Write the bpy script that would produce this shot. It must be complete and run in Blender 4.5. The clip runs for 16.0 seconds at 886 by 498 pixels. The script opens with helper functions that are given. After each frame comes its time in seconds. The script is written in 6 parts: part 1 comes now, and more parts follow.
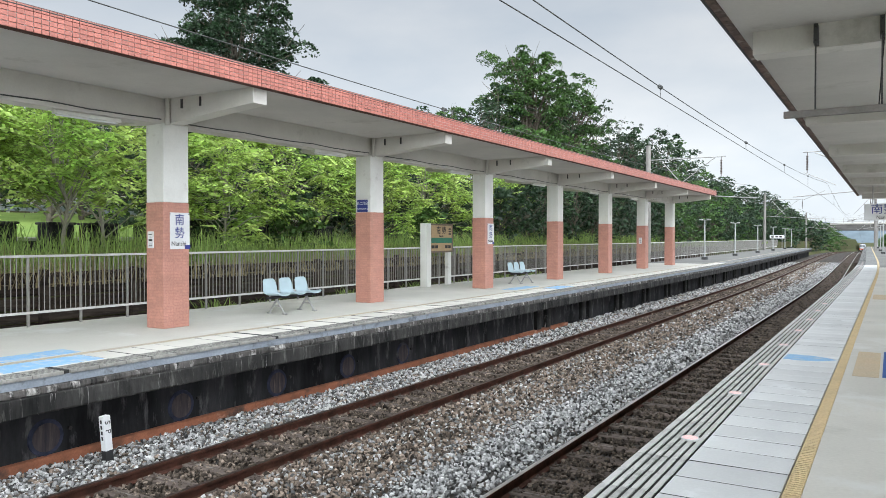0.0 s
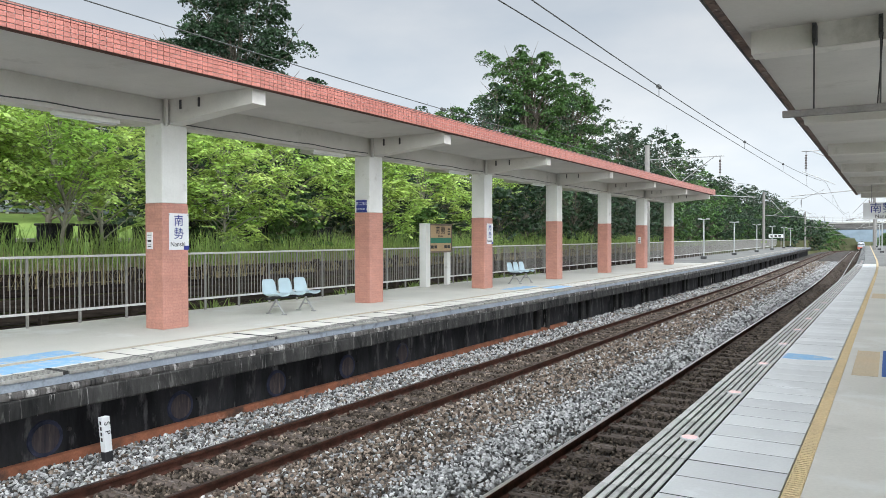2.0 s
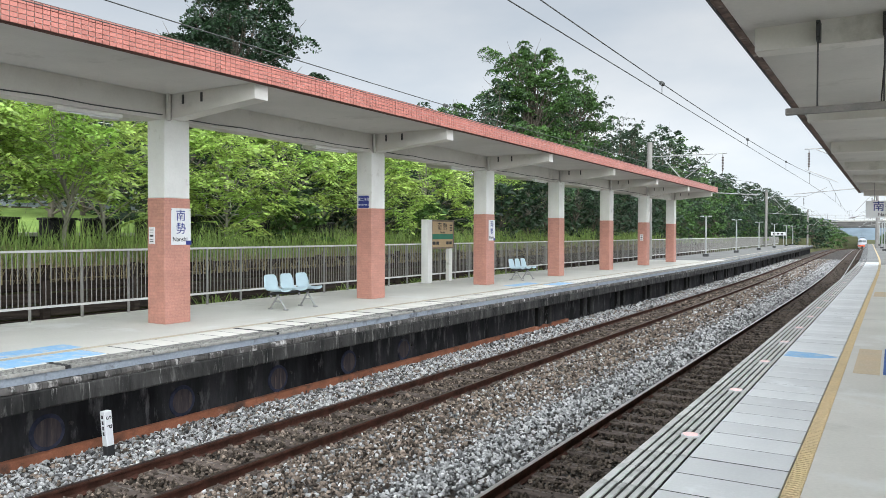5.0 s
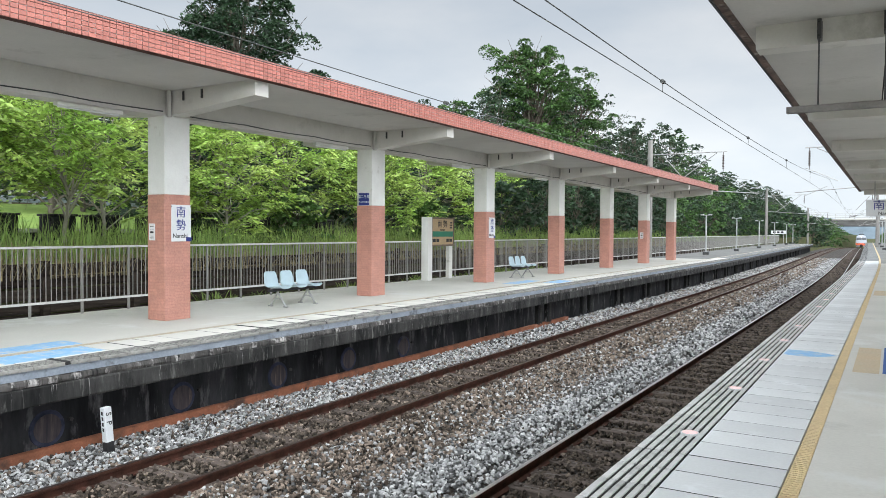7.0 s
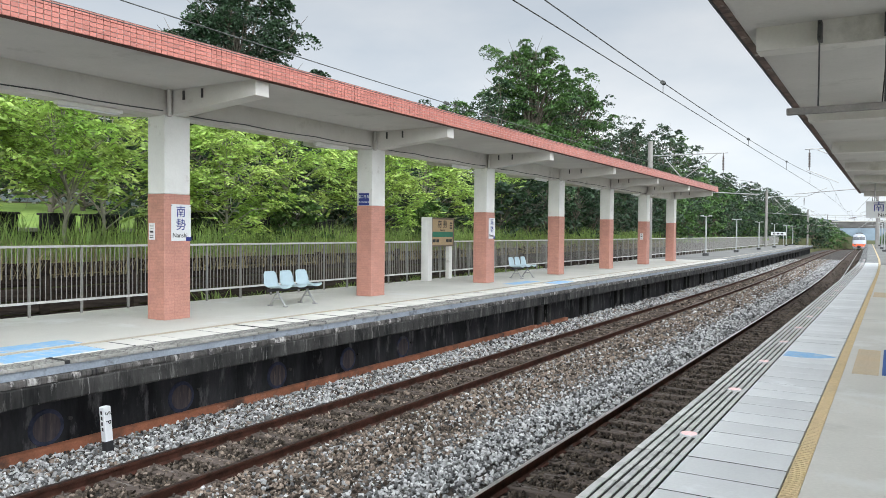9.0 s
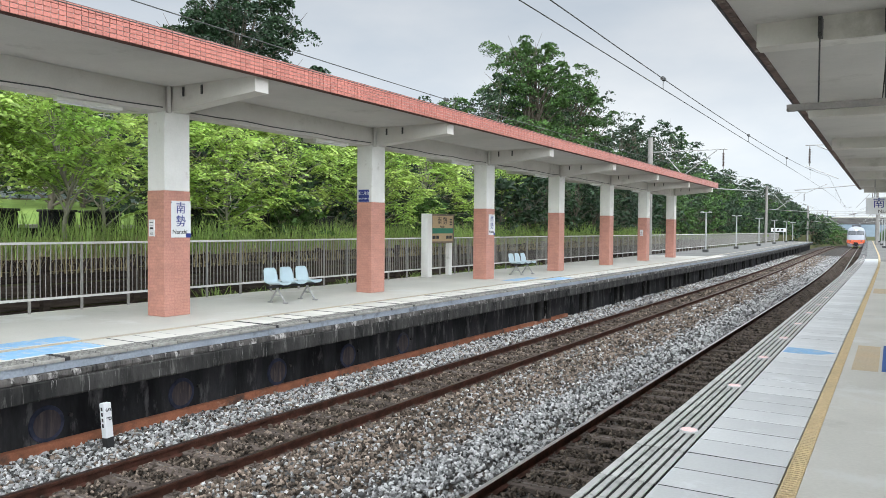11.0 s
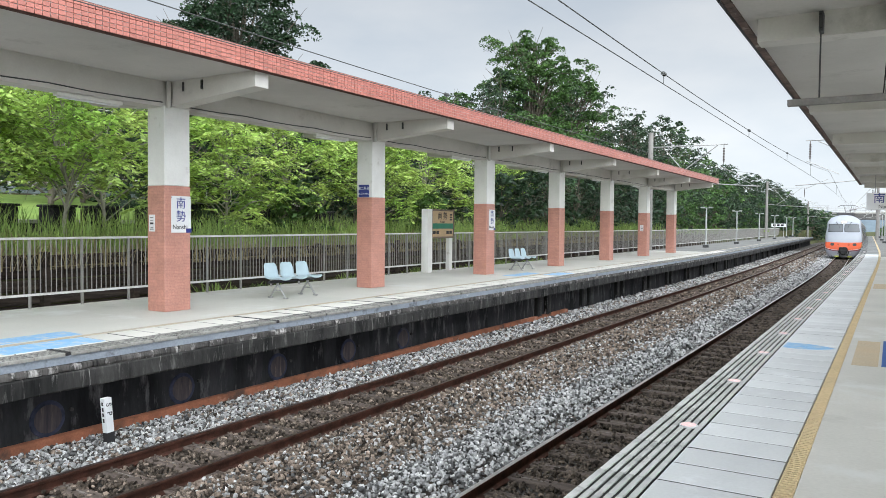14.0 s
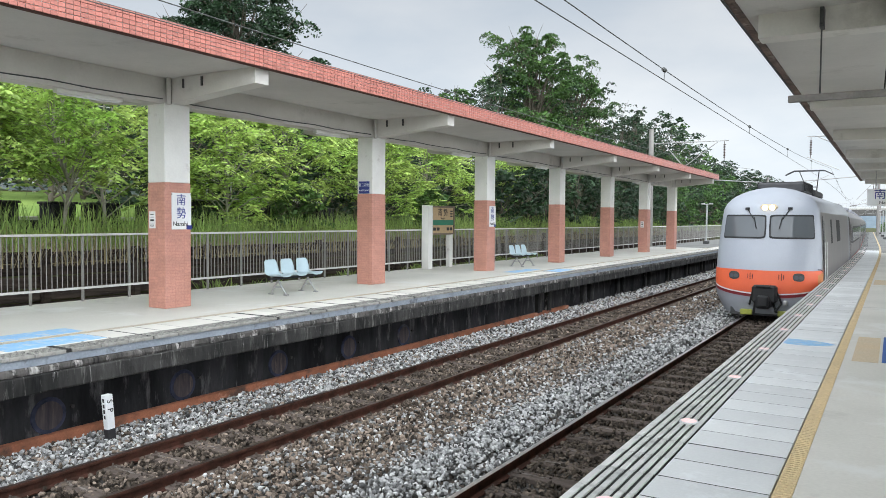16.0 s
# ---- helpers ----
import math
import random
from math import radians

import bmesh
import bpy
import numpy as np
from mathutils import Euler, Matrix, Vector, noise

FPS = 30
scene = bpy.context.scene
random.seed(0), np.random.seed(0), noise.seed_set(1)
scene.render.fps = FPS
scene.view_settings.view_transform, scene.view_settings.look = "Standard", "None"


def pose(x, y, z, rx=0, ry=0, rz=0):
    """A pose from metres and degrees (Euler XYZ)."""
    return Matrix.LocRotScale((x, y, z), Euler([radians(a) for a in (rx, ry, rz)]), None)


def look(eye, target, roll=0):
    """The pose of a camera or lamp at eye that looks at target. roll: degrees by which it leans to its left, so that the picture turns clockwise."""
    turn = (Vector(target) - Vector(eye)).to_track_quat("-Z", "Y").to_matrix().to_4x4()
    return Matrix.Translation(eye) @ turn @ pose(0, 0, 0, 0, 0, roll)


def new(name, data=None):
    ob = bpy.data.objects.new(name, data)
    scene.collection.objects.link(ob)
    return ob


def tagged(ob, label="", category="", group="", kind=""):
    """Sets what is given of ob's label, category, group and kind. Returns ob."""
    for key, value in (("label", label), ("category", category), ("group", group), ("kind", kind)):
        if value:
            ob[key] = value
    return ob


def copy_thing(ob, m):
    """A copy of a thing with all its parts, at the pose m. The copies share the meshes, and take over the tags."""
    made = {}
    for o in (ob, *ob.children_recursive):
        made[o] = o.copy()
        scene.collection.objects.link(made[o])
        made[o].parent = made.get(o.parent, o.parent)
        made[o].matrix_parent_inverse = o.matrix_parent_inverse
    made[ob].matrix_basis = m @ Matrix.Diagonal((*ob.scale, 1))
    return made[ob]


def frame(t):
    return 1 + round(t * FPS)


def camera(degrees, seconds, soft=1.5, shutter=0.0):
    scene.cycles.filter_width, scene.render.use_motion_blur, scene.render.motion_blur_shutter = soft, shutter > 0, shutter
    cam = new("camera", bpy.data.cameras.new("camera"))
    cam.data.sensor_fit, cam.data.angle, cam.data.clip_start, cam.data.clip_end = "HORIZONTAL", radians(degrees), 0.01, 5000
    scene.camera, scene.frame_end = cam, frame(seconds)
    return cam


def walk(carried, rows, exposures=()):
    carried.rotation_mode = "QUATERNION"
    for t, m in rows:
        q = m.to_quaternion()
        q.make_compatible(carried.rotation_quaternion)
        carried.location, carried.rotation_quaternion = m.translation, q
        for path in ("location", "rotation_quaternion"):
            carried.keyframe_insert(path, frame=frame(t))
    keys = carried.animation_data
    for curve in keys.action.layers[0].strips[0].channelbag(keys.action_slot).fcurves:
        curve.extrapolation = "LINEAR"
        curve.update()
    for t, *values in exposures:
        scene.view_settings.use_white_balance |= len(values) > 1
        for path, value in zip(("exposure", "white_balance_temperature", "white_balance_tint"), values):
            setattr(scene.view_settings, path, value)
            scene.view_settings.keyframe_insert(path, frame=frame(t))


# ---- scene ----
cam = camera(61.42, 16.0, soft=0.65)
EYE = (0.0, 0.0, 1.72)
walk(cam, [
    (0, pose(*EYE, 89.132, -0.000, 31.025)),
    (0.5, pose(*EYE, 89.148, 0.045, 31.026)),
    (1, pose(*EYE, 89.180, 0.058, 30.997)),
    (1.5, pose(*EYE, 89.168, 0.087, 30.975)),
    (2, pose(*EYE, 89.137, 0.145, 30.961)),
    (2.5, pose(*EYE, 89.077, 0.140, 30.969)),
    (3, pose(*EYE, 89.023, 0.128, 30.972)),
    (3.5, pose(*EYE, 88.975, 0.072, 31.023)),
    (4, pose(*EYE, 88.938, -0.004, 31.068)),
    (6.5, pose(*EYE, 88.687, -0.253, 31.116)),
    (7, pose(*EYE, 88.648, -0.311, 31.119)),
    (7.5, pose(*EYE, 88.637, -0.428, 31.125)),
    (8, pose(*EYE, 88.648, -0.460, 31.144)),
    (8.5, pose(*EYE, 88.664, -0.514, 31.143)),
    (9, pose(*EYE, 88.674, -0.490, 31.110)),
    (11.5, pose(*EYE, 88.304, -0.485, 31.103)),
    (12, pose(*EYE, 88.212, -0.538, 31.100)),
    (12.5, pose(*EYE, 88.157, -0.528, 31.084)),
    (13, pose(*EYE, 88.119, -0.516, 31.088)),
    (13.5, pose(*EYE, 88.066, -0.509, 31.092)),
    (14, pose(*EYE, 88.035, -0.481, 31.121)),
    (14.5, pose(*EYE, 87.968, -0.454, 31.125)),
    (15, pose(*EYE, 87.903, -0.443, 31.100)),
    (15.5, pose(*EYE, 87.839, -0.448, 31.103)),
    (16, pose(*EYE, 87.768, -0.424, 31.150)),
])

# ---- world, sun, exposure ----
scene.view_settings.exposure = 0.35
SUN_EL, SUN_AZ = radians(25), radians(140)
world = bpy.data.worlds.new("overcast_sky")
scene.world = world
world.use_nodes = True


def build_world():
    nt = world.node_tree
    n, l = nt.nodes, nt.links
    n.clear()
    sky = n.new("ShaderNodeTexSky")
    sky.sky_type, sky.sun_disc = "NISHITA", False
    sky.sun_elevation, sky.sun_rotation = SUN_EL, SUN_AZ
    tc = n.new("ShaderNodeTexCoord")
    sep = n.new("ShaderNodeSeparateXYZ")
    l.new(tc.outputs["Generated"], sep.inputs[0])
    # overcast brightness: a zenith clearly brighter than the horizon
    grad = n.new("ShaderNodeFloatCurve")
    pts = grad.mapping.curves[0].points
    grad.mapping.use_clip = False
    pts[0].location, pts[1].location = (0.0, 0.98), (1.0, 0.85)
    for p in ((0.10, 0.86), (0.22, 0.68), (0.38, 0.61), (0.65, 0.75)):
        pts.new(*p)
    grad.mapping.update()
    l.new(sep.outputs["Z"], grad.inputs["Value"])
    # the cloud glows over a wide area round the hidden sun
    dot, pw, mulg, addg = n.new("ShaderNodeVectorMath"), n.new("ShaderNodeMapRange"), n.new("ShaderNodeMath"), n.new("ShaderNodeMath")
    dot.operation = "DOT_PRODUCT"
    dot.inputs[1].default_value = (math.sin(SUN_AZ) * math.cos(SUN_EL), math.cos(SUN_AZ) * math.cos(SUN_EL), math.sin(SUN_EL))
    l.new(tc.outputs["Generated"], dot.inputs[0])
    pw.interpolation_type = "SMOOTHSTEP"
    pw.inputs["From Min"].default_value, pw.inputs["From Max"].default_value = -0.15, 1.0
    pw.inputs["To Min"].default_value, pw.inputs["To Max"].default_value = 0.0, 3.3
    l.new(dot.outputs["Value"], pw.inputs["Value"])
    addg.operation = "ADD"
    l.new(grad.outputs[0], addg.inputs[0])
    l.new(pw.outputs[0], addg.inputs[1])
    grad = addg
    mp = n.new("ShaderNodeMapping")
    mp.inputs["Scale"].default_value = (1.0, 1.0, 2.6)
    l.new(tc.outputs["Generated"], mp.inputs["Vector"])
    cl = n.new("ShaderNodeTexNoise")
    cl.inputs["Scale"].default_value, cl.inputs["Detail"].default_value = 2.3, 6
    cl.inputs["Roughness"].default_value = 0.52
    l.new(mp.outputs[0], cl.inputs["Vector"])
    cr = n.new("ShaderNodeValToRGB")
    cr.color_ramp.elements[0].position, cr.color_ramp.elements[0].color = 0.36, (0.70, 0.78, 0.87, 1)
    cr.color_ramp.elements[1].position, cr.color_ramp.elements[1].color = 0.66, (0.97, 1.0, 1.03, 1)
    l.new(cl.outputs["Fac"], cr.inputs["Fac"])
    mul = n.new("ShaderNodeMix")
    mul.data_type, mul.blend_type = "RGBA", "MULTIPLY"
    mul.inputs["Factor"].default_value = 1
    l.new(cr.outputs["Color"], mul.inputs["A"])
    l.new(grad.outputs[0], mul.inputs["B"])
    b1, b2 = n.new("ShaderNodeBackground"), n.new("ShaderNodeBackground")
    b1.inputs["Strength"].default_value, b2.inputs["Strength"].default_value = 0.08, 1.0
    l.new(sky.outputs[0], b1.inputs["Color"])
    l.new(mul.outputs["Result"], b2.inputs["Color"])
    mix, out = n.new("ShaderNodeMixShader"), n.new("ShaderNodeOutputWorld")
    mix.inputs[0].default_value = 0.88
    l.new(b1.outputs[0], mix.inputs[1])
    l.new(b2.outputs[0], mix.inputs[2])
    l.new(mix.outputs[0], out.inputs["Surface"])


build_world()
sun_data = bpy.data.lights.new("sun", "SUN")
sun_data.energy, sun_data.angle, sun_data.color = 0.45, radians(50), (1.0, 0.96, 0.9)
sun = new("sun", sun_data)
sun.matrix_world = look((math.sin(SUN_AZ) * 60, math.cos(SUN_AZ) * 60, 28), (0, 0, 0))


# ---- materials ----
def mat(name, c1, c2=None, rough=0.7, scale=6.0, fine=60.0, bump=0.15, metal=0.0, stretch=(1, 1, 1), island=0.0,
        obj=0.0, stain=None, stain_scale=1.5, stain_at=0.55, translucent=0.0, emit=0.0, coat=0.0, bump_size=0.01, grain=0.3, extra=None):
    """A surface with two scales of colour change, fine relief and, if given, stains."""
    m = bpy.data.materials.new(name)
    m.use_nodes = True
    nt = m.node_tree
    n, l = nt.nodes, nt.links
    bs = n["Principled BSDF"]
    out = n["Material Output"]
    tc = n.new("ShaderNodeTexCoord")
    mp = n.new("ShaderNodeMapping")
    mp.inputs["Scale"].default_value = stretch
    geo = n.new("ShaderNodeNewGeometry")
    l.new(geo.outputs["Position"] if obj < 0 else tc.outputs["Object"], mp.inputs["Vector"])

    def noise_tex(s, d=5, r=0.6):
        t = n.new("ShaderNodeTexNoise")
        t.inputs["Scale"].default_value, t.inputs["Detail"].default_value, t.inputs["Roughness"].default_value = s, d, r
        l.new(mp.outputs[0], t.inputs["Vector"])
        return t

    def mixc(f, a, b, blend="MIX"):
        x = n.new("ShaderNodeMix")
        x.data_type, x.blend_type = "RGBA", blend
        for sock, v in (("Factor", f), ("A", a), ("B", b)):
            if isinstance(v, (int, float)):
                x.inputs[sock].default_value = v
            elif isinstance(v, tuple):
                x.inputs[sock].default_value = (*v, 1)
            else:
                l.new(v, x.inputs[sock])
        return x.outputs["Result"]

    def ramp(src, a, b):
        r = n.new("ShaderNodeMapRange")
        r.inputs["From Min"].default_value, r.inputs["From Max"].default_value = a, b
        l.new(src, r.inputs["Value"])
        return r.outputs[0]

    c2 = c2 or tuple(v * 0.8 for v in c1)
    n1, n2 = noise_tex(scale), noise_tex(fine, 3)
    col = mixc(ramp(n1.outputs["Fac"], 0.35, 0.65), c1, c2)
    col = mixc(grain, col, mixc(ramp(n2.outputs["Fac"], 0.3, 0.7), (0.45, 0.45, 0.45), (1.25, 1.25, 1.25)), "MULTIPLY")
    if stain:
        n3 = noise_tex(stain_scale, 8, 0.7)
        col = mixc(ramp(n3.outputs["Fac"], stain_at, stain_at + 0.14), col, stain)
    if extra:
        # a second kind of stain with its own colour, scale, threshold and stretch
        e_col, e_scale, e_at, e_stretch = extra
        mp = n.new("ShaderNodeMapping")
        mp.inputs["Scale"].default_value, mp.inputs["Location"].default_value = e_stretch, (3.1, 7.7, 1.3)
        l.new(geo.outputs["Position"], mp.inputs["Vector"])
        n4 = noise_tex(e_scale, 9, 0.72)
        col = mixc(ramp(n4.outputs["Fac"], e_at, e_at + 0.1), col, e_col)
    if island or obj > 0:
        src = geo.outputs["Random Per Island"]
        if obj > 0:
            src = n.new("ShaderNodeObjectInfo").outputs["Random"]
        hs = n.new("ShaderNodeHueSaturation")
        k = max(island, obj)
        r = n.new("ShaderNodeMapRange")
        r.inputs["To Min"].default_value, r.inputs["To Max"].default_value = 1 - k, 1 + k
        l.new(src, r.inputs["Value"])
        l.new(r.outputs[0], hs.inputs["Value"])
        l.new(col, hs.inputs["Color"])
        col = hs.outputs["Color"]
    l.new(col, bs.inputs["Base Color"])
    if rough > 0.7:
        bs.inputs["Specular IOR Level"].default_value = 0.12
    bs.inputs["Roughness"].default_value, bs.inputs["Metallic"].default_value = rough, metal
    if coat:
        bs.inputs["Coat Weight"].default_value, bs.inputs["Coat Roughness"].default_value = coat, 0.1
    if emit:
        l.new(col, bs.inputs["Emission Color"])
        bs.inputs["Emission Strength"].default_value = emit
    if bump:
        b = n.new("ShaderNodeBump")
        b.inputs["Strength"].default_value, b.inputs["Distance"].default_value = bump, bump_size
        l.new(n2.outputs["Fac"], b.inputs["Height"])
        l.new(b.outputs[0], bs.inputs["Normal"])
    if translucent:
        tr = n.new("ShaderNodeBsdfTranslucent")
        l.new(col, tr.inputs["Color"])
        ms = n.new("ShaderNodeMixShader")
        ms.inputs[0].default_value = translucent
        l.new(bs.outputs[0], ms.inputs[1])
        l.new(tr.outputs[0], ms.inputs[2])
        l.new(ms.outputs[0], out.inputs["Surface"])
    return m


def brick_mat(name, c1, c2, joint, width, height, mortar=0.006, rough=0.45):
    """Small glazed tiles laid in rows on upright faces."""
    m = mat(name, c1, c2, rough=rough, scale=3, fine=25, bump=0.0)
    nt = m.node_tree
    n, l = nt.nodes, nt.links
    bs = n["Principled BSDF"]
    old = bs.inputs["Base Color"].links[0].from_socket
    tc, sep, com, add = n.new("ShaderNodeTexCoord"), n.new("ShaderNodeSeparateXYZ"), n.new("ShaderNodeCombineXYZ"), n.new("ShaderNodeMath")
    l.new(tc.outputs["Object"], sep.inputs[0])
    l.new(sep.outputs["X"], add.inputs[0])
    l.new(sep.outputs["Y"], add.inputs[1])
    l.new(add.outputs[0], com.inputs["X"])
    l.new(sep.outputs["Z"], com.inputs["Y"])
    bt = n.new("ShaderNodeTexBrick")
    bt.inputs["Scale"].default_value = 1
    bt.inputs["Brick Width"].default_value, bt.inputs["Row Height"].default_value = width, height
    bt.inputs["Mortar Size"].default_value, bt.inputs["Mortar Smooth"].default_value = mortar, 0.3
    bt.offset = 0.0
    bt.inputs["Color1"].default_value, bt.inputs["Color2"].default_value = (0.93, 0.93, 0.93, 1), (1.06, 1.04, 1.02, 1)
    bt.inputs["Mortar"].default_value = (*joint, 1)
    l.new(com.outputs[0], bt.inputs["Vector"])
    x = n.new("ShaderNodeMix")
    x.data_type, x.blend_type = "RGBA", "MULTIPLY"
    x.inputs["Factor"].default_value = 1
    l.new(old, x.inputs["A"])
    l.new(bt.outputs["Color"], x.inputs["B"])
    l.new(x.outputs["Result"], bs.inputs["Base Color"])
    b = n.new("ShaderNodeBump")
    b.invert = True
    b.inputs["Strength"].default_value, b.inputs["Distance"].default_value = 0.4, 0.004
    l.new(bt.outputs["Fac"], b.inputs["Height"])
    l.new(b.outputs[0], bs.inputs["Normal"])
    return m


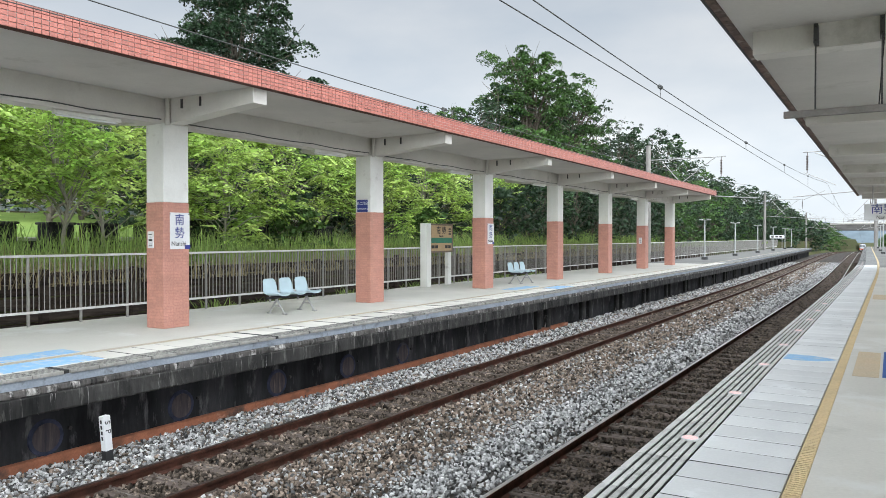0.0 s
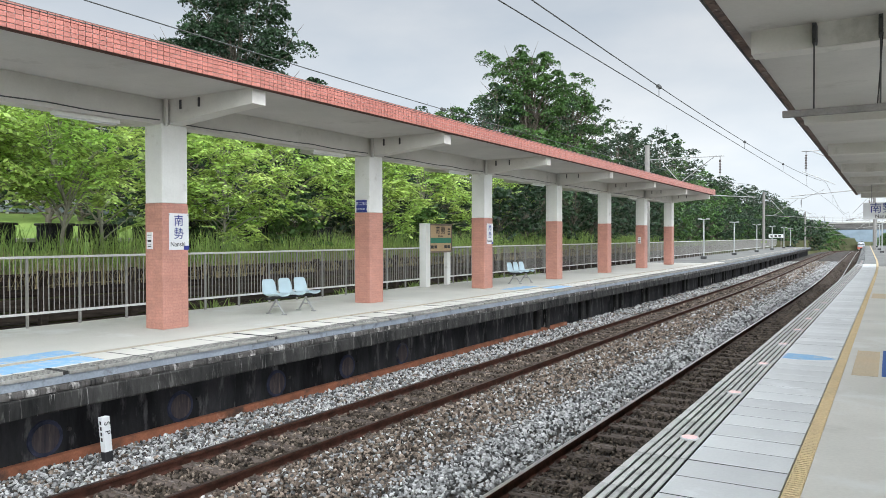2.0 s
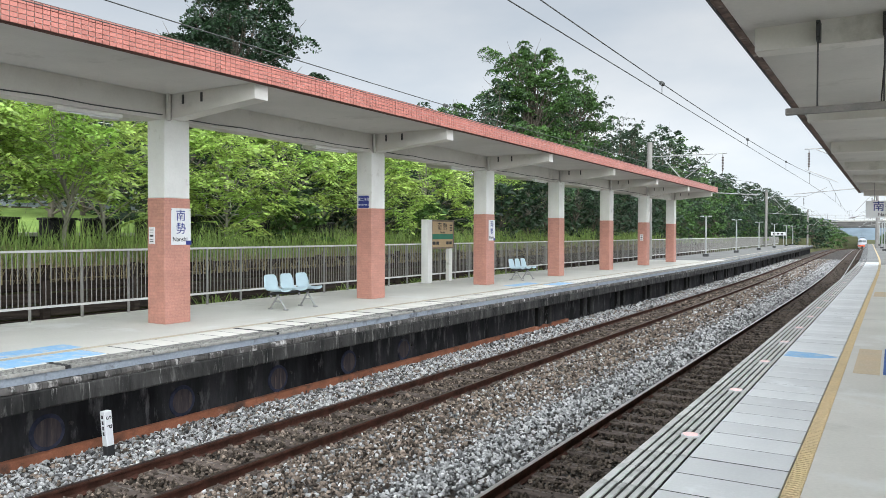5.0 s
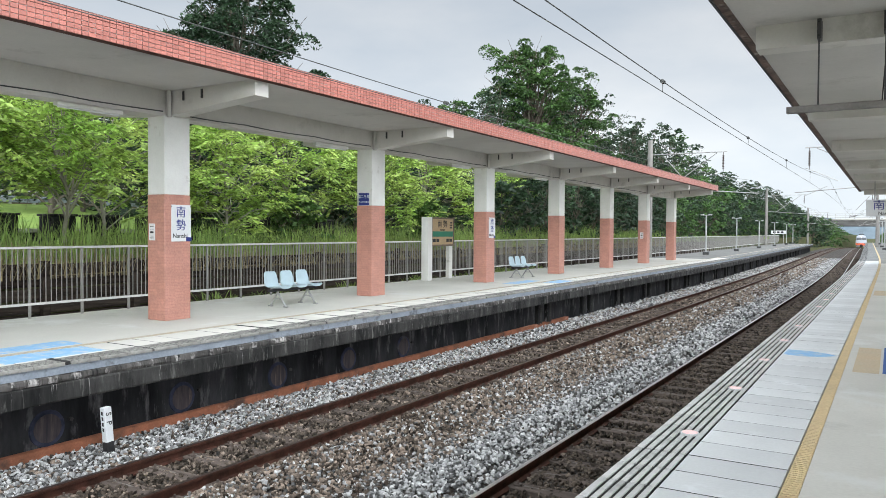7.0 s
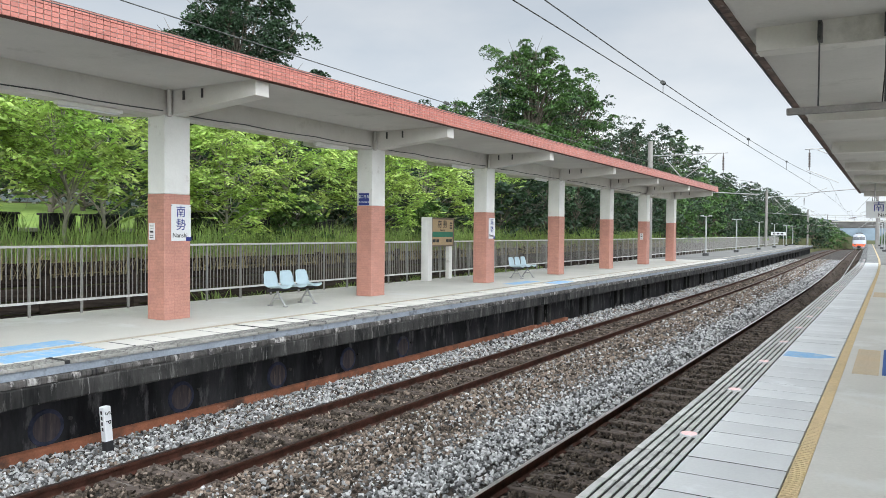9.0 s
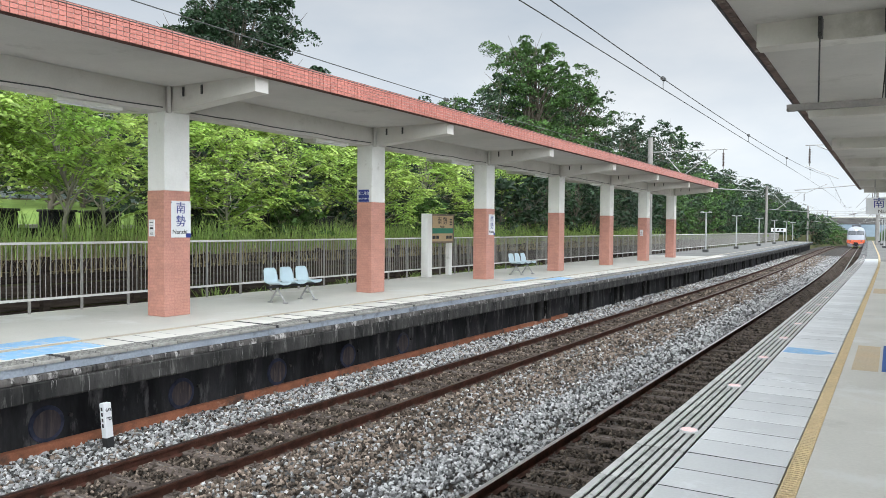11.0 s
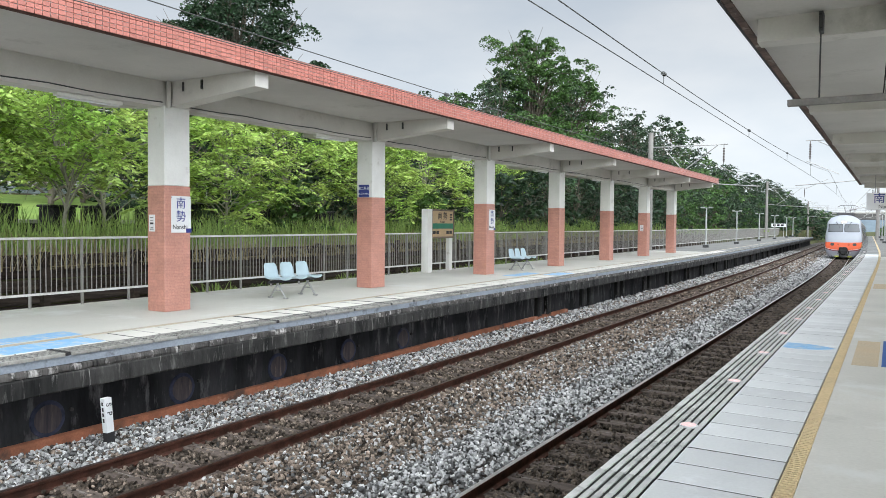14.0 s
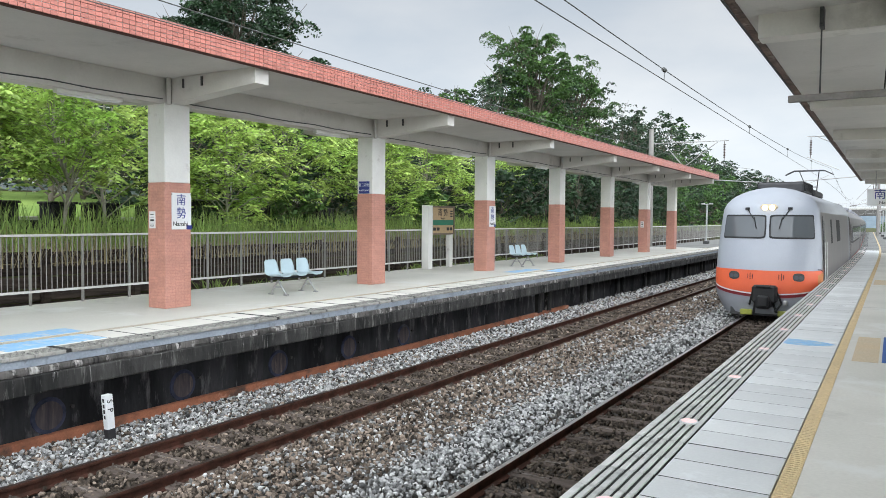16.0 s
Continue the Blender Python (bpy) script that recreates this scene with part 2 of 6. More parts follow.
M = {
    "concrete": mat("pale_concrete", (0.47, 0.46, 0.43), (0.40, 0.39, 0.36), 0.85, 0.8, 40, 0.1, stain=(0.36, 0.35, 0.32), stain_at=0.6),
    "floor": mat("platform_concrete", (0.64, 0.625, 0.575), (0.565, 0.555, 0.51), 0.75, 0.5, 30, 0.05, stain=(0.46, 0.45, 0.41), stain_scale=0.9, stain_at=0.59, grain=0.1, extra=((0.66, 0.66, 0.63), 0.5, 0.56, (1, 1, 1))),
    "slab": mat("pale_slab", (0.70, 0.715, 0.715), (0.62, 0.635, 0.64), 0.7, 1.3, 40, 0.06, obj=0.10, stain=(0.45, 0.455, 0.44), stain_at=0.62, grain=0.1, extra=((0.76, 0.78, 0.79), 1.6, 0.56, (1, 1, 1))),
    "rib": mat("edge_rib", (0.62, 0.62, 0.60), (0.50, 0.505, 0.49), 0.7, 3, 40, 0.06, obj=0.08, stain=(0.26, 0.26, 0.25), stain_at=0.58, grain=0.12, extra=((0.72, 0.72, 0.70), 3.0, 0.58, (1, 1, 1))),
    "rib_old": mat("mouldy_edge_stone", (0.38, 0.37, 0.34), (0.26, 0.255, 0.235), 0.85, 3, 30, 0.3, obj=0.14, stain=(0.07, 0.068, 0.062), stain_scale=5, stain_at=0.54, extra=((0.12, 0.12, 0.11), 1.1, 0.58, (1, 1, 1))),
    "streaked": mat("lime_streaked_concrete", (0.16, 0.15, 0.14), (0.05, 0.048, 0.046), 0.9, 1.1, 30, 0.6, stretch=(1, 2.2, 0.3), stain=(0.025, 0.025, 0.025), stain_scale=7.0, stain_at=0.5, extra=((0.50, 0.48, 0.46), 2.6, 0.545, (1, 2.0, 0.8))),
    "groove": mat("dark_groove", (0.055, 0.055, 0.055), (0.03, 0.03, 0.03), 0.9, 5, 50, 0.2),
    "lip": mat("blue_grey_lip", (0.32, 0.355, 0.40), (0.24, 0.27, 0.31), 0.8, 1.5, 30, 0.2, stain=(0.09, 0.09, 0.09), stain_scale=2.6, stain_at=0.565, extra=((0.55, 0.56, 0.57), 3.0, 0.62, (1, 0.6, 3))),
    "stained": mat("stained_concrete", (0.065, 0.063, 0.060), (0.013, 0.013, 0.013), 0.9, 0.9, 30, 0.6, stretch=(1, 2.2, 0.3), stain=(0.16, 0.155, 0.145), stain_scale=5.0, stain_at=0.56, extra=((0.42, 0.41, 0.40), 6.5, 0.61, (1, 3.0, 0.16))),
    "black_wall": mat("black_streaked_wall", (0.036, 0.036, 0.038), (0.008, 0.008, 0.009), 0.85, 0.9, 22, 0.3, stretch=(1, 1.6, 0.4), stain=(0.11, 0.108, 0.11), stain_scale=2.2, stain_at=0.54, extra=((0.22, 0.22, 0.24), 4.0, 0.66, (1, 2.2, 0.25))),
    "rust_kerb": mat("rust_stained_kerb", (0.33, 0.13, 0.075), (0.20, 0.085, 0.05), 0.9, 2, 40, 0.5, stain=(0.08, 0.05, 0.04), stain_at=0.52, extra=((0.46, 0.25, 0.18), 1.6, 0.58, (1, 0.5, 1))),
    "white_paint": mat("weathered_white_paint", (0.76, 0.76, 0.73), (0.68, 0.68, 0.65), 0.75, 1.4, 30, 0.06, stain=(0.46, 0.44, 0.40), stain_scale=2.2, stain_at=0.6, grain=0.07),
    "beam_paint": mat("cream_beam_paint", (0.66, 0.64, 0.60), (0.58, 0.56, 0.525), 0.8, 0.9, 30, 0.06, stain=(0.46, 0.445, 0.41), stain_scale=1.4, stain_at=0.56, grain=0.07),
    "soffit": mat("grey_soffit", (0.60, 0.58, 0.55), (0.51, 0.495, 0.47), 0.85, 0.5, 25, 0.06, stain=(0.42, 0.40, 0.375), stain_scale=0.8, stain_at=0.58, grain=0.07),
    "pink": brick_mat("pink_column_tile", (0.52, 0.255, 0.20), (0.46, 0.225, 0.175), (0.90, 0.86, 0.84), 0.22, 0.06),
    "tile": mat("red_fascia_tile", (0.50, 0.185, 0.145), (0.44, 0.155, 0.12), 0.35, 2, 50, 0.03, island=0.14, stain=(0.44, 0.24, 0.19), stain_at=0.6),
    "tile_one": mat("red_fascia_tile_single", (0.50, 0.185, 0.145), (0.44, 0.155, 0.12), 0.35, 2, 50, 0.03, obj=0.14),
    "grout": mat("dark_grout", (0.16, 0.08, 0.07), (0.12, 0.07, 0.06), 0.9, 5, 50, 0.2),
    "edge_stain": mat("mould_stained_edge", (0.24, 0.17, 0.145), (0.12, 0.09, 0.082), 0.9, 4, 30, 0.5, stain=(0.05, 0.04, 0.038), stain_scale=6, stain_at=0.56, extra=((0.42, 0.36, 0.33), 2.5, 0.58, (1, 1, 1))),
    "yellow": mat("worn_yellow_strip", (0.62, 0.49, 0.30), (0.56, 0.45, 0.285), 0.8, 2, 40, 0.15, stain=(0.50, 0.44, 0.32), stain_at=0.6),
    "tan": mat("faded_tan_paint", (0.60, 0.48, 0.33), (0.57, 0.48, 0.35), 0.8, 2, 40, 0.08, stain=(0.42, 0.39, 0.33), stain_at=0.6),
    "blue_paint": mat("worn_blue_paint", (0.25, 0.49, 0.76), (0.36, 0.55, 0.73), 0.75, 5, 50, 0.05, stain=(0.55, 0.58, 0.60), stain_scale=5, stain_at=0.53),
    "blue_deep": mat("deep_blue_paint", (0.03, 0.10, 0.33), (0.04, 0.12, 0.36), 0.7, 5, 50, 0.05),
    "steel": mat("galvanised_steel", (0.46, 0.46, 0.45), (0.36, 0.36, 0.35), 0.45, 8, 90, 0.05, metal=0.6, stain=(0.22, 0.17, 0.13), stain_scale=5, stain_at=0.64),
    "fence": mat("dull_fence_steel", (0.34, 0.33, 0.31), (0.27, 0.26, 0.245), 0.5, 6, 90, 0.05, metal=0.3, stain=(0.15, 0.11, 0.085), stain_scale=4, stain_at=0.62),
    "handrail": mat("pale_handrail", (0.74, 0.74, 0.72), (0.66, 0.66, 0.64), 0.45, 4, 80, 0.04, metal=0.2),
    "rail": mat("rusted_rail", (0.085, 0.036, 0.025), (0.035, 0.018, 0.013), 0.75, 6, 60, 0.25, stain=(0.12, 0.06, 0.04), stain_at=0.6),
    "rail_top": mat("polished_rail_head", (0.85, 0.85, 0.85), (0.75, 0.75, 0.75), 0.3, 3, 60, 0.01, metal=1.0),
    "rail_dull": mat("dull_rail_head", (0.12, 0.08, 0.07), (0.07, 0.05, 0.042), 0.35, 3, 60, 0.05, metal=0.7),
    "sleeper": mat("dusty_sleeper", (0.13, 0.105, 0.09), (0.07, 0.056, 0.048), 0.9, 5, 40, 0.4, obj=0.25, stretch=(0.3, 2, 1), stain=(0.24, 0.22, 0.20), stain_scale=4, stain_at=0.58),
    "ballast": mat("ballast_bed", (0.13, 0.12, 0.11), (0.035, 0.033, 0.031), 0.95, 22, 70, 0.9, obj=-1, bump_size=0.04, stain=(0.09, 0.07, 0.055), stain_scale=0.8, stain_at=0.52),
    "stone_grey": mat("grey_ballast_stone", (0.43, 0.43, 0.425), (0.22, 0.22, 0.215), 0.9, 20, 120, 0.3, island=0.9),
    "stone_brown": mat("brown_ballast_stone", (0.25, 0.20, 0.16), (0.12, 0.097, 0.08), 0.92, 20, 120, 0.3, island=0.85, extra=((0.09, 0.07, 0.055), 0.9, 0.52, (1, 0.5, 1))),
    "stone_dark": mat("oily_ballast_stone", (0.115, 0.092, 0.072), (0.05, 0.041, 0.034), 0.9, 20, 120, 0.3, island=0.75),
    "earth": mat("weedy_earth", (0.075, 0.10, 0.035), (0.10, 0.085, 0.05), 0.95, 0.3, 9, 0.5, obj=-1, bump_size=0.1),
    "field": mat("bright_grass_field", (0.28, 0.39, 0.10), (0.20, 0.31, 0.08), 0.95, 0.8, 20, 0.4, obj=-1),
    "board": mat("rotten_dark_board", (0.075, 0.06, 0.048), (0.036, 0.03, 0.026), 0.95, 4, 40, 0.5, stretch=(1, 0.25, 3), obj=0.3, stain=(0.13, 0.12, 0.10), stain_scale=3, stain_at=0.6),
    "leaf_light": mat("light_green_leaf", (0.46, 0.57, 0.16), (0.30, 0.47, 0.10), 0.5, 0.6, 8, 0, island=0.6, translucent=0.42, obj=-1),
    "leaf_mid": mat("mid_green_leaf", (0.085, 0.17, 0.038), (0.04, 0.095, 0.025), 0.5, 0.5, 6, 0, island=0.6, translucent=0.25, obj=-1),
    "leaf_dark": mat("dark_green_leaf", (0.032, 0.072, 0.027), (0.015, 0.038, 0.018), 0.5, 0.3, 4, 0, island=0.62, translucent=0.2, obj=-1),
    "grass": mat("reed_grass", (0.32, 0.43, 0.12), (0.20, 0.31, 0.08), 0.7, 0.9, 8, 0, island=0.4, translucent=0.35, obj=-1),
    "dry_grass": mat("dry_reed_grass", (0.33, 0.28, 0.15), (0.25, 0.21, 0.12), 0.8, 0.9, 8, 0, island=0.35, translucent=0.3, obj=-1),
    "bark": mat("grey_bark", (0.17, 0.15, 0.12), (0.10, 0.085, 0.07), 0.95, 6, 40, 0.5, stretch=(1, 1, 0.3)),
    "bark_pale": mat("pale_bark", (0.36, 0.34, 0.29), (0.25, 0.23, 0.19), 0.95, 6, 40, 0.5, stretch=(1, 1, 0.3)),
    "seat": mat("pale_blue_seat_shell", (0.46, 0.58, 0.63), (0.42, 0.54, 0.59), 0.4, 3, 60, 0.02, grain=0.07),
    "black": mat("black_rubber", (0.018, 0.018, 0.019), (0.012, 0.012, 0.013), 0.7, 5, 60, 0.1),
    "dark_metal": mat("dark_painted_metal", (0.06, 0.06, 0.062), (0.035, 0.035, 0.037), 0.6, 5, 60, 0.15, stain=(0.10, 0.08, 0.06), stain_at=0.62),
    "sign_white": mat("sign_white", (0.70, 0.71, 0.72), (0.66, 0.67, 0.68), 0.5, 3, 40, 0.02, stain=(0.50, 0.44, 0.36), stain_scale=5, stain_at=0.67, grain=0.07),
    "sign_blue": mat("sign_blue", (0.02, 0.035, 0.22), (0.02, 0.03, 0.19), 0.4, 3, 40, 0.0),
    "sign_tan": mat("sign_tan", (0.50, 0.36, 0.20), (0.46, 0.33, 0.19), 0.5, 3, 40, 0.02),
    "sign_green": mat("sign_green", (0.02, 0.20, 0.12), (0.02, 0.18, 0.11), 0.5, 3, 40, 0.0),
    "ink": mat("dark_lettering", (0.02, 0.02, 0.022), (0.02, 0.02, 0.022), 0.6, 3, 40, 0.0),
    "led": mat("pink_signal_lens", (0.95, 0.60, 0.59), (0.95, 0.68, 0.66), 0.4, 30, 90, 0.0, emit=0.22),
    "mast": mat("grey_mast_concrete", (0.30, 0.29, 0.27), (0.22, 0.21, 0.20), 0.9, 2, 30, 0.2, stretch=(1, 1, 0.3)),
    "wire": mat("dark_wire", (0.085, 0.09, 0.085), (0.07, 0.07, 0.07), 0.6, 5, 50, 0.0),
    "insulator": mat("brown_insulator", (0.07, 0.045, 0.04), (0.05, 0.035, 0.03), 0.3, 5, 50, 0.0),
    "train_silver": mat("silver_white_train_paint", (0.37, 0.395, 0.44), (0.335, 0.36, 0.41), 0.32, 0.8, 40, 0.01, coat=0.3, stain=(0.31, 0.32, 0.34), stain_scale=2, stain_at=0.62, grain=0.07),
    "train_side": mat("darker_train_side", (0.18, 0.165, 0.162), (0.145, 0.135, 0.133), 0.35, 0.8, 40, 0.01, metal=0.3, stain=(0.14, 0.13, 0.125), stain_scale=2, stain_at=0.62, grain=0.07),
    "train_orange": mat("orange_train_band", (0.80, 0.145, 0.06), (0.74, 0.13, 0.055), 0.35, 1.5, 40, 0.01, coat=0.3, stain=(0.60, 0.17, 0.07), stain_at=0.66, grain=0.07),
    "train_maroon": mat("maroon_stripe", (0.20, 0.015, 0.02), (0.18, 0.014, 0.018), 0.35, 2, 40, 0.0, grain=0.07),
    "train_grey": mat("grey_train_skirt", (0.27, 0.28, 0.305), (0.22, 0.225, 0.25), 0.5, 1.5, 40, 0.05, stain=(0.10, 0.09, 0.085), stain_at=0.62, grain=0.07),
    "train_yellow": mat("yellow_green_step", (0.38, 0.40, 0.05), (0.30, 0.32, 0.05), 0.5, 4, 40, 0.05),
    "lamp_glow": mat("lit_headlamp", (1.0, 0.84, 0.52), (1.0, 0.88, 0.6), 0.3, 3, 40, 0.0, emit=2.6),
    # darker grey versions of floor and slab for the stretch past the canopies
    "floor_open": mat("darker_open_air_concrete", (0.24, 0.24, 0.228), (0.18, 0.18, 0.172), 0.85, 0.4, 20, 0.1, stain=(0.12, 0.12, 0.113), stain_scale=0.7, stain_at=0.56),
    "slab_open": mat("darker_open_air_slab", (0.26, 0.264, 0.26), (0.20, 0.204, 0.20), 0.85, 0.6, 20, 0.1, island=0.2, stain=(0.13, 0.13, 0.127), stain_at=0.56),
    "lamp_grey": mat("grey_white_lamp_paint", (0.38, 0.39, 0.38), (0.31, 0.32, 0.31), 0.6, 3, 30, 0.04, grain=0.1),
    "slab_far": mat("warm_pale_slab", (0.68, 0.66, 0.61), (0.60, 0.585, 0.54), 0.75, 1.3, 40, 0.06, obj=0.08, stain=(0.36, 0.345, 0.31), stain_scale=2.5, stain_at=0.62, grain=0.1, extra=((0.26, 0.25, 0.23), 1.4, 0.66, (1, 1, 1))),
    "yellow_faded": mat("faded_guide_strip", (0.52, 0.45, 0.34), (0.48, 0.44, 0.37), 0.8, 2, 40, 0.1, stain=(0.36, 0.34, 0.30), stain_at=0.55),
    "frame_brown": mat("weathered_brown_frame", (0.22, 0.17, 0.13), (0.14, 0.11, 0.09), 0.7, 5, 60, 0.1),
    "patch_orange": mat("faded_orange_filler", (0.62, 0.24, 0.085), (0.55, 0.22, 0.09), 0.7, 3, 40, 0.05),
    "far_hill": mat("hazy_hill", (0.15, 0.19, 0.22), (0.13, 0.17, 0.205), 1.0, 0.01, 0.06, 0.0, obj=-1),
}
glass = bpy.data.materials.new("train_glass")
glass.use_nodes = True
gb = glass.node_tree.nodes["Principled BSDF"]
gb.inputs["Base Color"].default_value = (0.10, 0.11, 0.12, 1)
gb.inputs["Roughness"].default_value = 0.06
gb.inputs["Specular IOR Level"].default_value = 0.55
M["glass"] = glass


# ---- shaping helpers ----
def off(y):
    """How far the line has bent away to the left at y metres along it."""
    return 0.0 if y < 36 else (y - 36) ** 2 * 0.0004 if y < 66.6 else 0.3745 + 0.0245 * (y - 66.6)


def rz(y):
    """Height of the rail heads."""
    return -1.17 if y < 115 else -1.17 - 0.000075 * (y - 115) ** 2 if y < 215 else -1.92 - 0.015 * (y - 215)


def finish(bm, name, material, smooth=False):
    me = bpy.data.meshes.new(name)
    bm.normal_update()
    bm.to_mesh(me)
    bm.free()
    me.materials.append(M[material])
    if smooth:
        me.shade_smooth()
    return me


def part(name, bm, material, parent, label="", smooth=False, at=None):
    ob = new(name, finish(bm, name, material, smooth) if isinstance(bm, bmesh.types.BMesh) else bm)
    ob.parent = parent
    if at is not None:
        ob.matrix_basis = at
    return tagged(ob, label)


def thing(name, label, category, group="", kind="", at=None):
    ob = new(name)
    ob.empty_display_size = 0.1
    if at is not None:
        ob.matrix_basis = at
    return tagged(ob, label, category, group, kind)


def solid(name, bm, material, label, category, group="", kind="", smooth=False):
    return tagged(new(name, finish(bm, name, material, smooth)), label, category, group, kind)


def box(bm, x0, y0, z0, x1, y1, z1, bevel=0.0, m=None):
    r = bmesh.ops.create_cube(bm, size=1)
    bmesh.ops.transform(bm, verts=r["verts"], matrix=Matrix.LocRotScale(((x0 + x1) / 2, (y0 + y1) / 2, (z0 + z1) / 2), None, (abs(x1 - x0), abs(y1 - y0), abs(z1 - z0))))
    vs = r["verts"]
    if bevel:
        es = list({e for v in vs for e in v.link_edges})
        q = bmesh.ops.bevel(bm, geom=es, offset=bevel, segments=1, affect="EDGES")
        vs = list({v for f in q["faces"] for v in f.verts} | {v for v in vs if v.is_valid})
    if m is not None:
        bmesh.ops.transform(bm, verts=vs, matrix=m)
    return bm


def B(*a, **k):
    return box(bmesh.new(), *a, **k)


def tube(bm, a, b, r0, r1=None, seg=8):
    a, b = Vector(a), Vector(b)
    d = b - a
    bmesh.ops.create_cone(bm, cap_ends=True, segments=seg, radius1=r0, radius2=r0 if r1 is None else r1, depth=d.length,
                          matrix=Matrix.Translation((a + b) / 2) @ d.to_track_quat("Z", "Y").to_matrix().to_4x4())
    return bm


def T(*a, **k):
    return tube(bmesh.new(), *a, **k)


def sweep(bm, profile, ys, fx=off, fz=None, close=True):
    """Extrude an x-z outline along the line's bend."""
    rings = [[bm.verts.new((x - fx(y), y, z + (fz(y) if fz else 0))) for x, z in profile] for y in ys]
    k = len(profile)
    for a, b in zip(rings, rings[1:]):
        for i in range(k if close else k - 1):
            j = (i + 1) % k
            bm.faces.new((a[i], b[i], b[j], a[j]))
    if close:
        bm.faces.new(rings[0])
        bm.faces.new(rings[-1][::-1])
    bmesh.ops.recalc_face_normals(bm, faces=bm.faces)
    return bm


def S(profile, ys, **k):
    return sweep(bmesh.new(), profile, ys, **k)


def rect(x0, z0, x1, z1):
    return [(x0, z0), (x1, z0), (x1, z1), (x0, z1)]


def ysteps(a, b):
    """Long steps on the straight, short ones in the bend."""
    out = [a]
    for y in list(range(36, 120, 4)) + list(range(120, 700, 12)):
        if a + 0.5 < y < b - 0.5:
            out.append(float(y))
    return out + [b]


def mesh_np(name, verts, faces, material):
    """A mesh from arrays, all faces with the same number of corners."""
    verts, faces = np.asarray(verts, np.float32), np.asarray(faces, np.int32)
    me = bpy.data.meshes.new(name)
    k = faces.shape[1]
    me.vertices.add(len(verts))
    me.vertices.foreach_set("co", verts.ravel())
    me.loops.add(faces.size)
    me.loops.foreach_set("vertex_index", faces.ravel())
    me.polygons.add(len(faces))
    me.polygons.foreach_set("loop_start", np.arange(0, faces.size, k, dtype=np.int32))
    me.update(calc_edges=True)
    me.materials.append(M[material])
    me.shade_flat()
    return me


def lettering(name, body, size, material, parent, at, thick=0.002):
    cu = bpy.data.curves.new(name, "FONT")
    cu.offset = size * 0.003
    cu.body, cu.size, cu.extrude, cu.align_x, cu.align_y = body, size, thick, "CENTER", "CENTER"
    tmp = bpy.data.objects.new(name, cu)
    me = bpy.data.meshes.new_from_object(tmp)
    bpy.data.objects.remove(tmp)
    me.materials.clear()
    me.materials.append(M[material])
    ob = new(name, me)
    ob.parent, ob.matrix_basis = parent, at
    return ob


FACE_X = Euler((radians(90), 0, radians(90))).to_matrix().to_4x4()   # upright, read from +x
FACE_NY = Euler((radians(90), 0, 0)).to_matrix().to_4x4()            # upright, read from -y


def at_x(x, y, z):
    return Matrix.Translation((x, y, z)) @ FACE_X


def at_ny(x, y, z):
    return Matrix.Translation((x, y, z)) @ FACE_NY

# ---- ground, ballast, tracks ----
NEAR_C, FAR_C, GAUGE = -3.31, -7.49, 1.13


def ground():
    bm = bmesh.new()
    xs = [-3000, -400, -120, -60, -45, -34, -26, -20, -17.2, -16.3, -16.0, -15.0, 12, 60, 300, 3000]
    ys = [-300, -60, -20, 0, 10, 20, 30, 40, 60, 90, 130, 180, 240, 330, 450, 560, 700, 3000]
    def h(x, y):
        base = rz(min(max(y, 0), 700)) - 0.55
        if x > -15.9:
            return base
        k = min(1.0, max(0.0, (-15.9 - x) / 0.4))
        z = base + (0.9 - base) * k
        if y > 500:
            return base
        if x < -17:
            z += (-17 - x) * 0.03 if x > -26 else 0.27 + (-26 - x) * (0.20 if y < 35 else 0.28)
        return min(z, 14) + random.uniform(-0.08, 0.08)
    g = [[bm.verts.new((x, y, h(x, y))) for x in xs] for y in ys]
    for a, b in zip(g, g[1:]):
        for i in range(len(xs) - 1):
            bm.faces.new((a[i], a[i + 1], b[i + 1], b[i]))
    solid("ground", bm, "earth", "weedy earth bank rising beyond the fence", "ground", kind="structure")


ground()
solid("ballast_bed", S([(-9.9, -0.6), (-9.9, -0.12), (-8.45, -0.13), (-8.3, -0.18), (-6.7, -0.18), (-6.5, -0.12), (-5.2, -0.06), (-4.3, -0.12), (-4.1, -0.18), (-2.4, -0.19), (-1.4, -0.2), (-1.4, -0.6)],
                       ysteps(-20, 640), fz=rz), "ballast", "bed of crushed grey and brown ballast stone", "ballast", kind="structure")


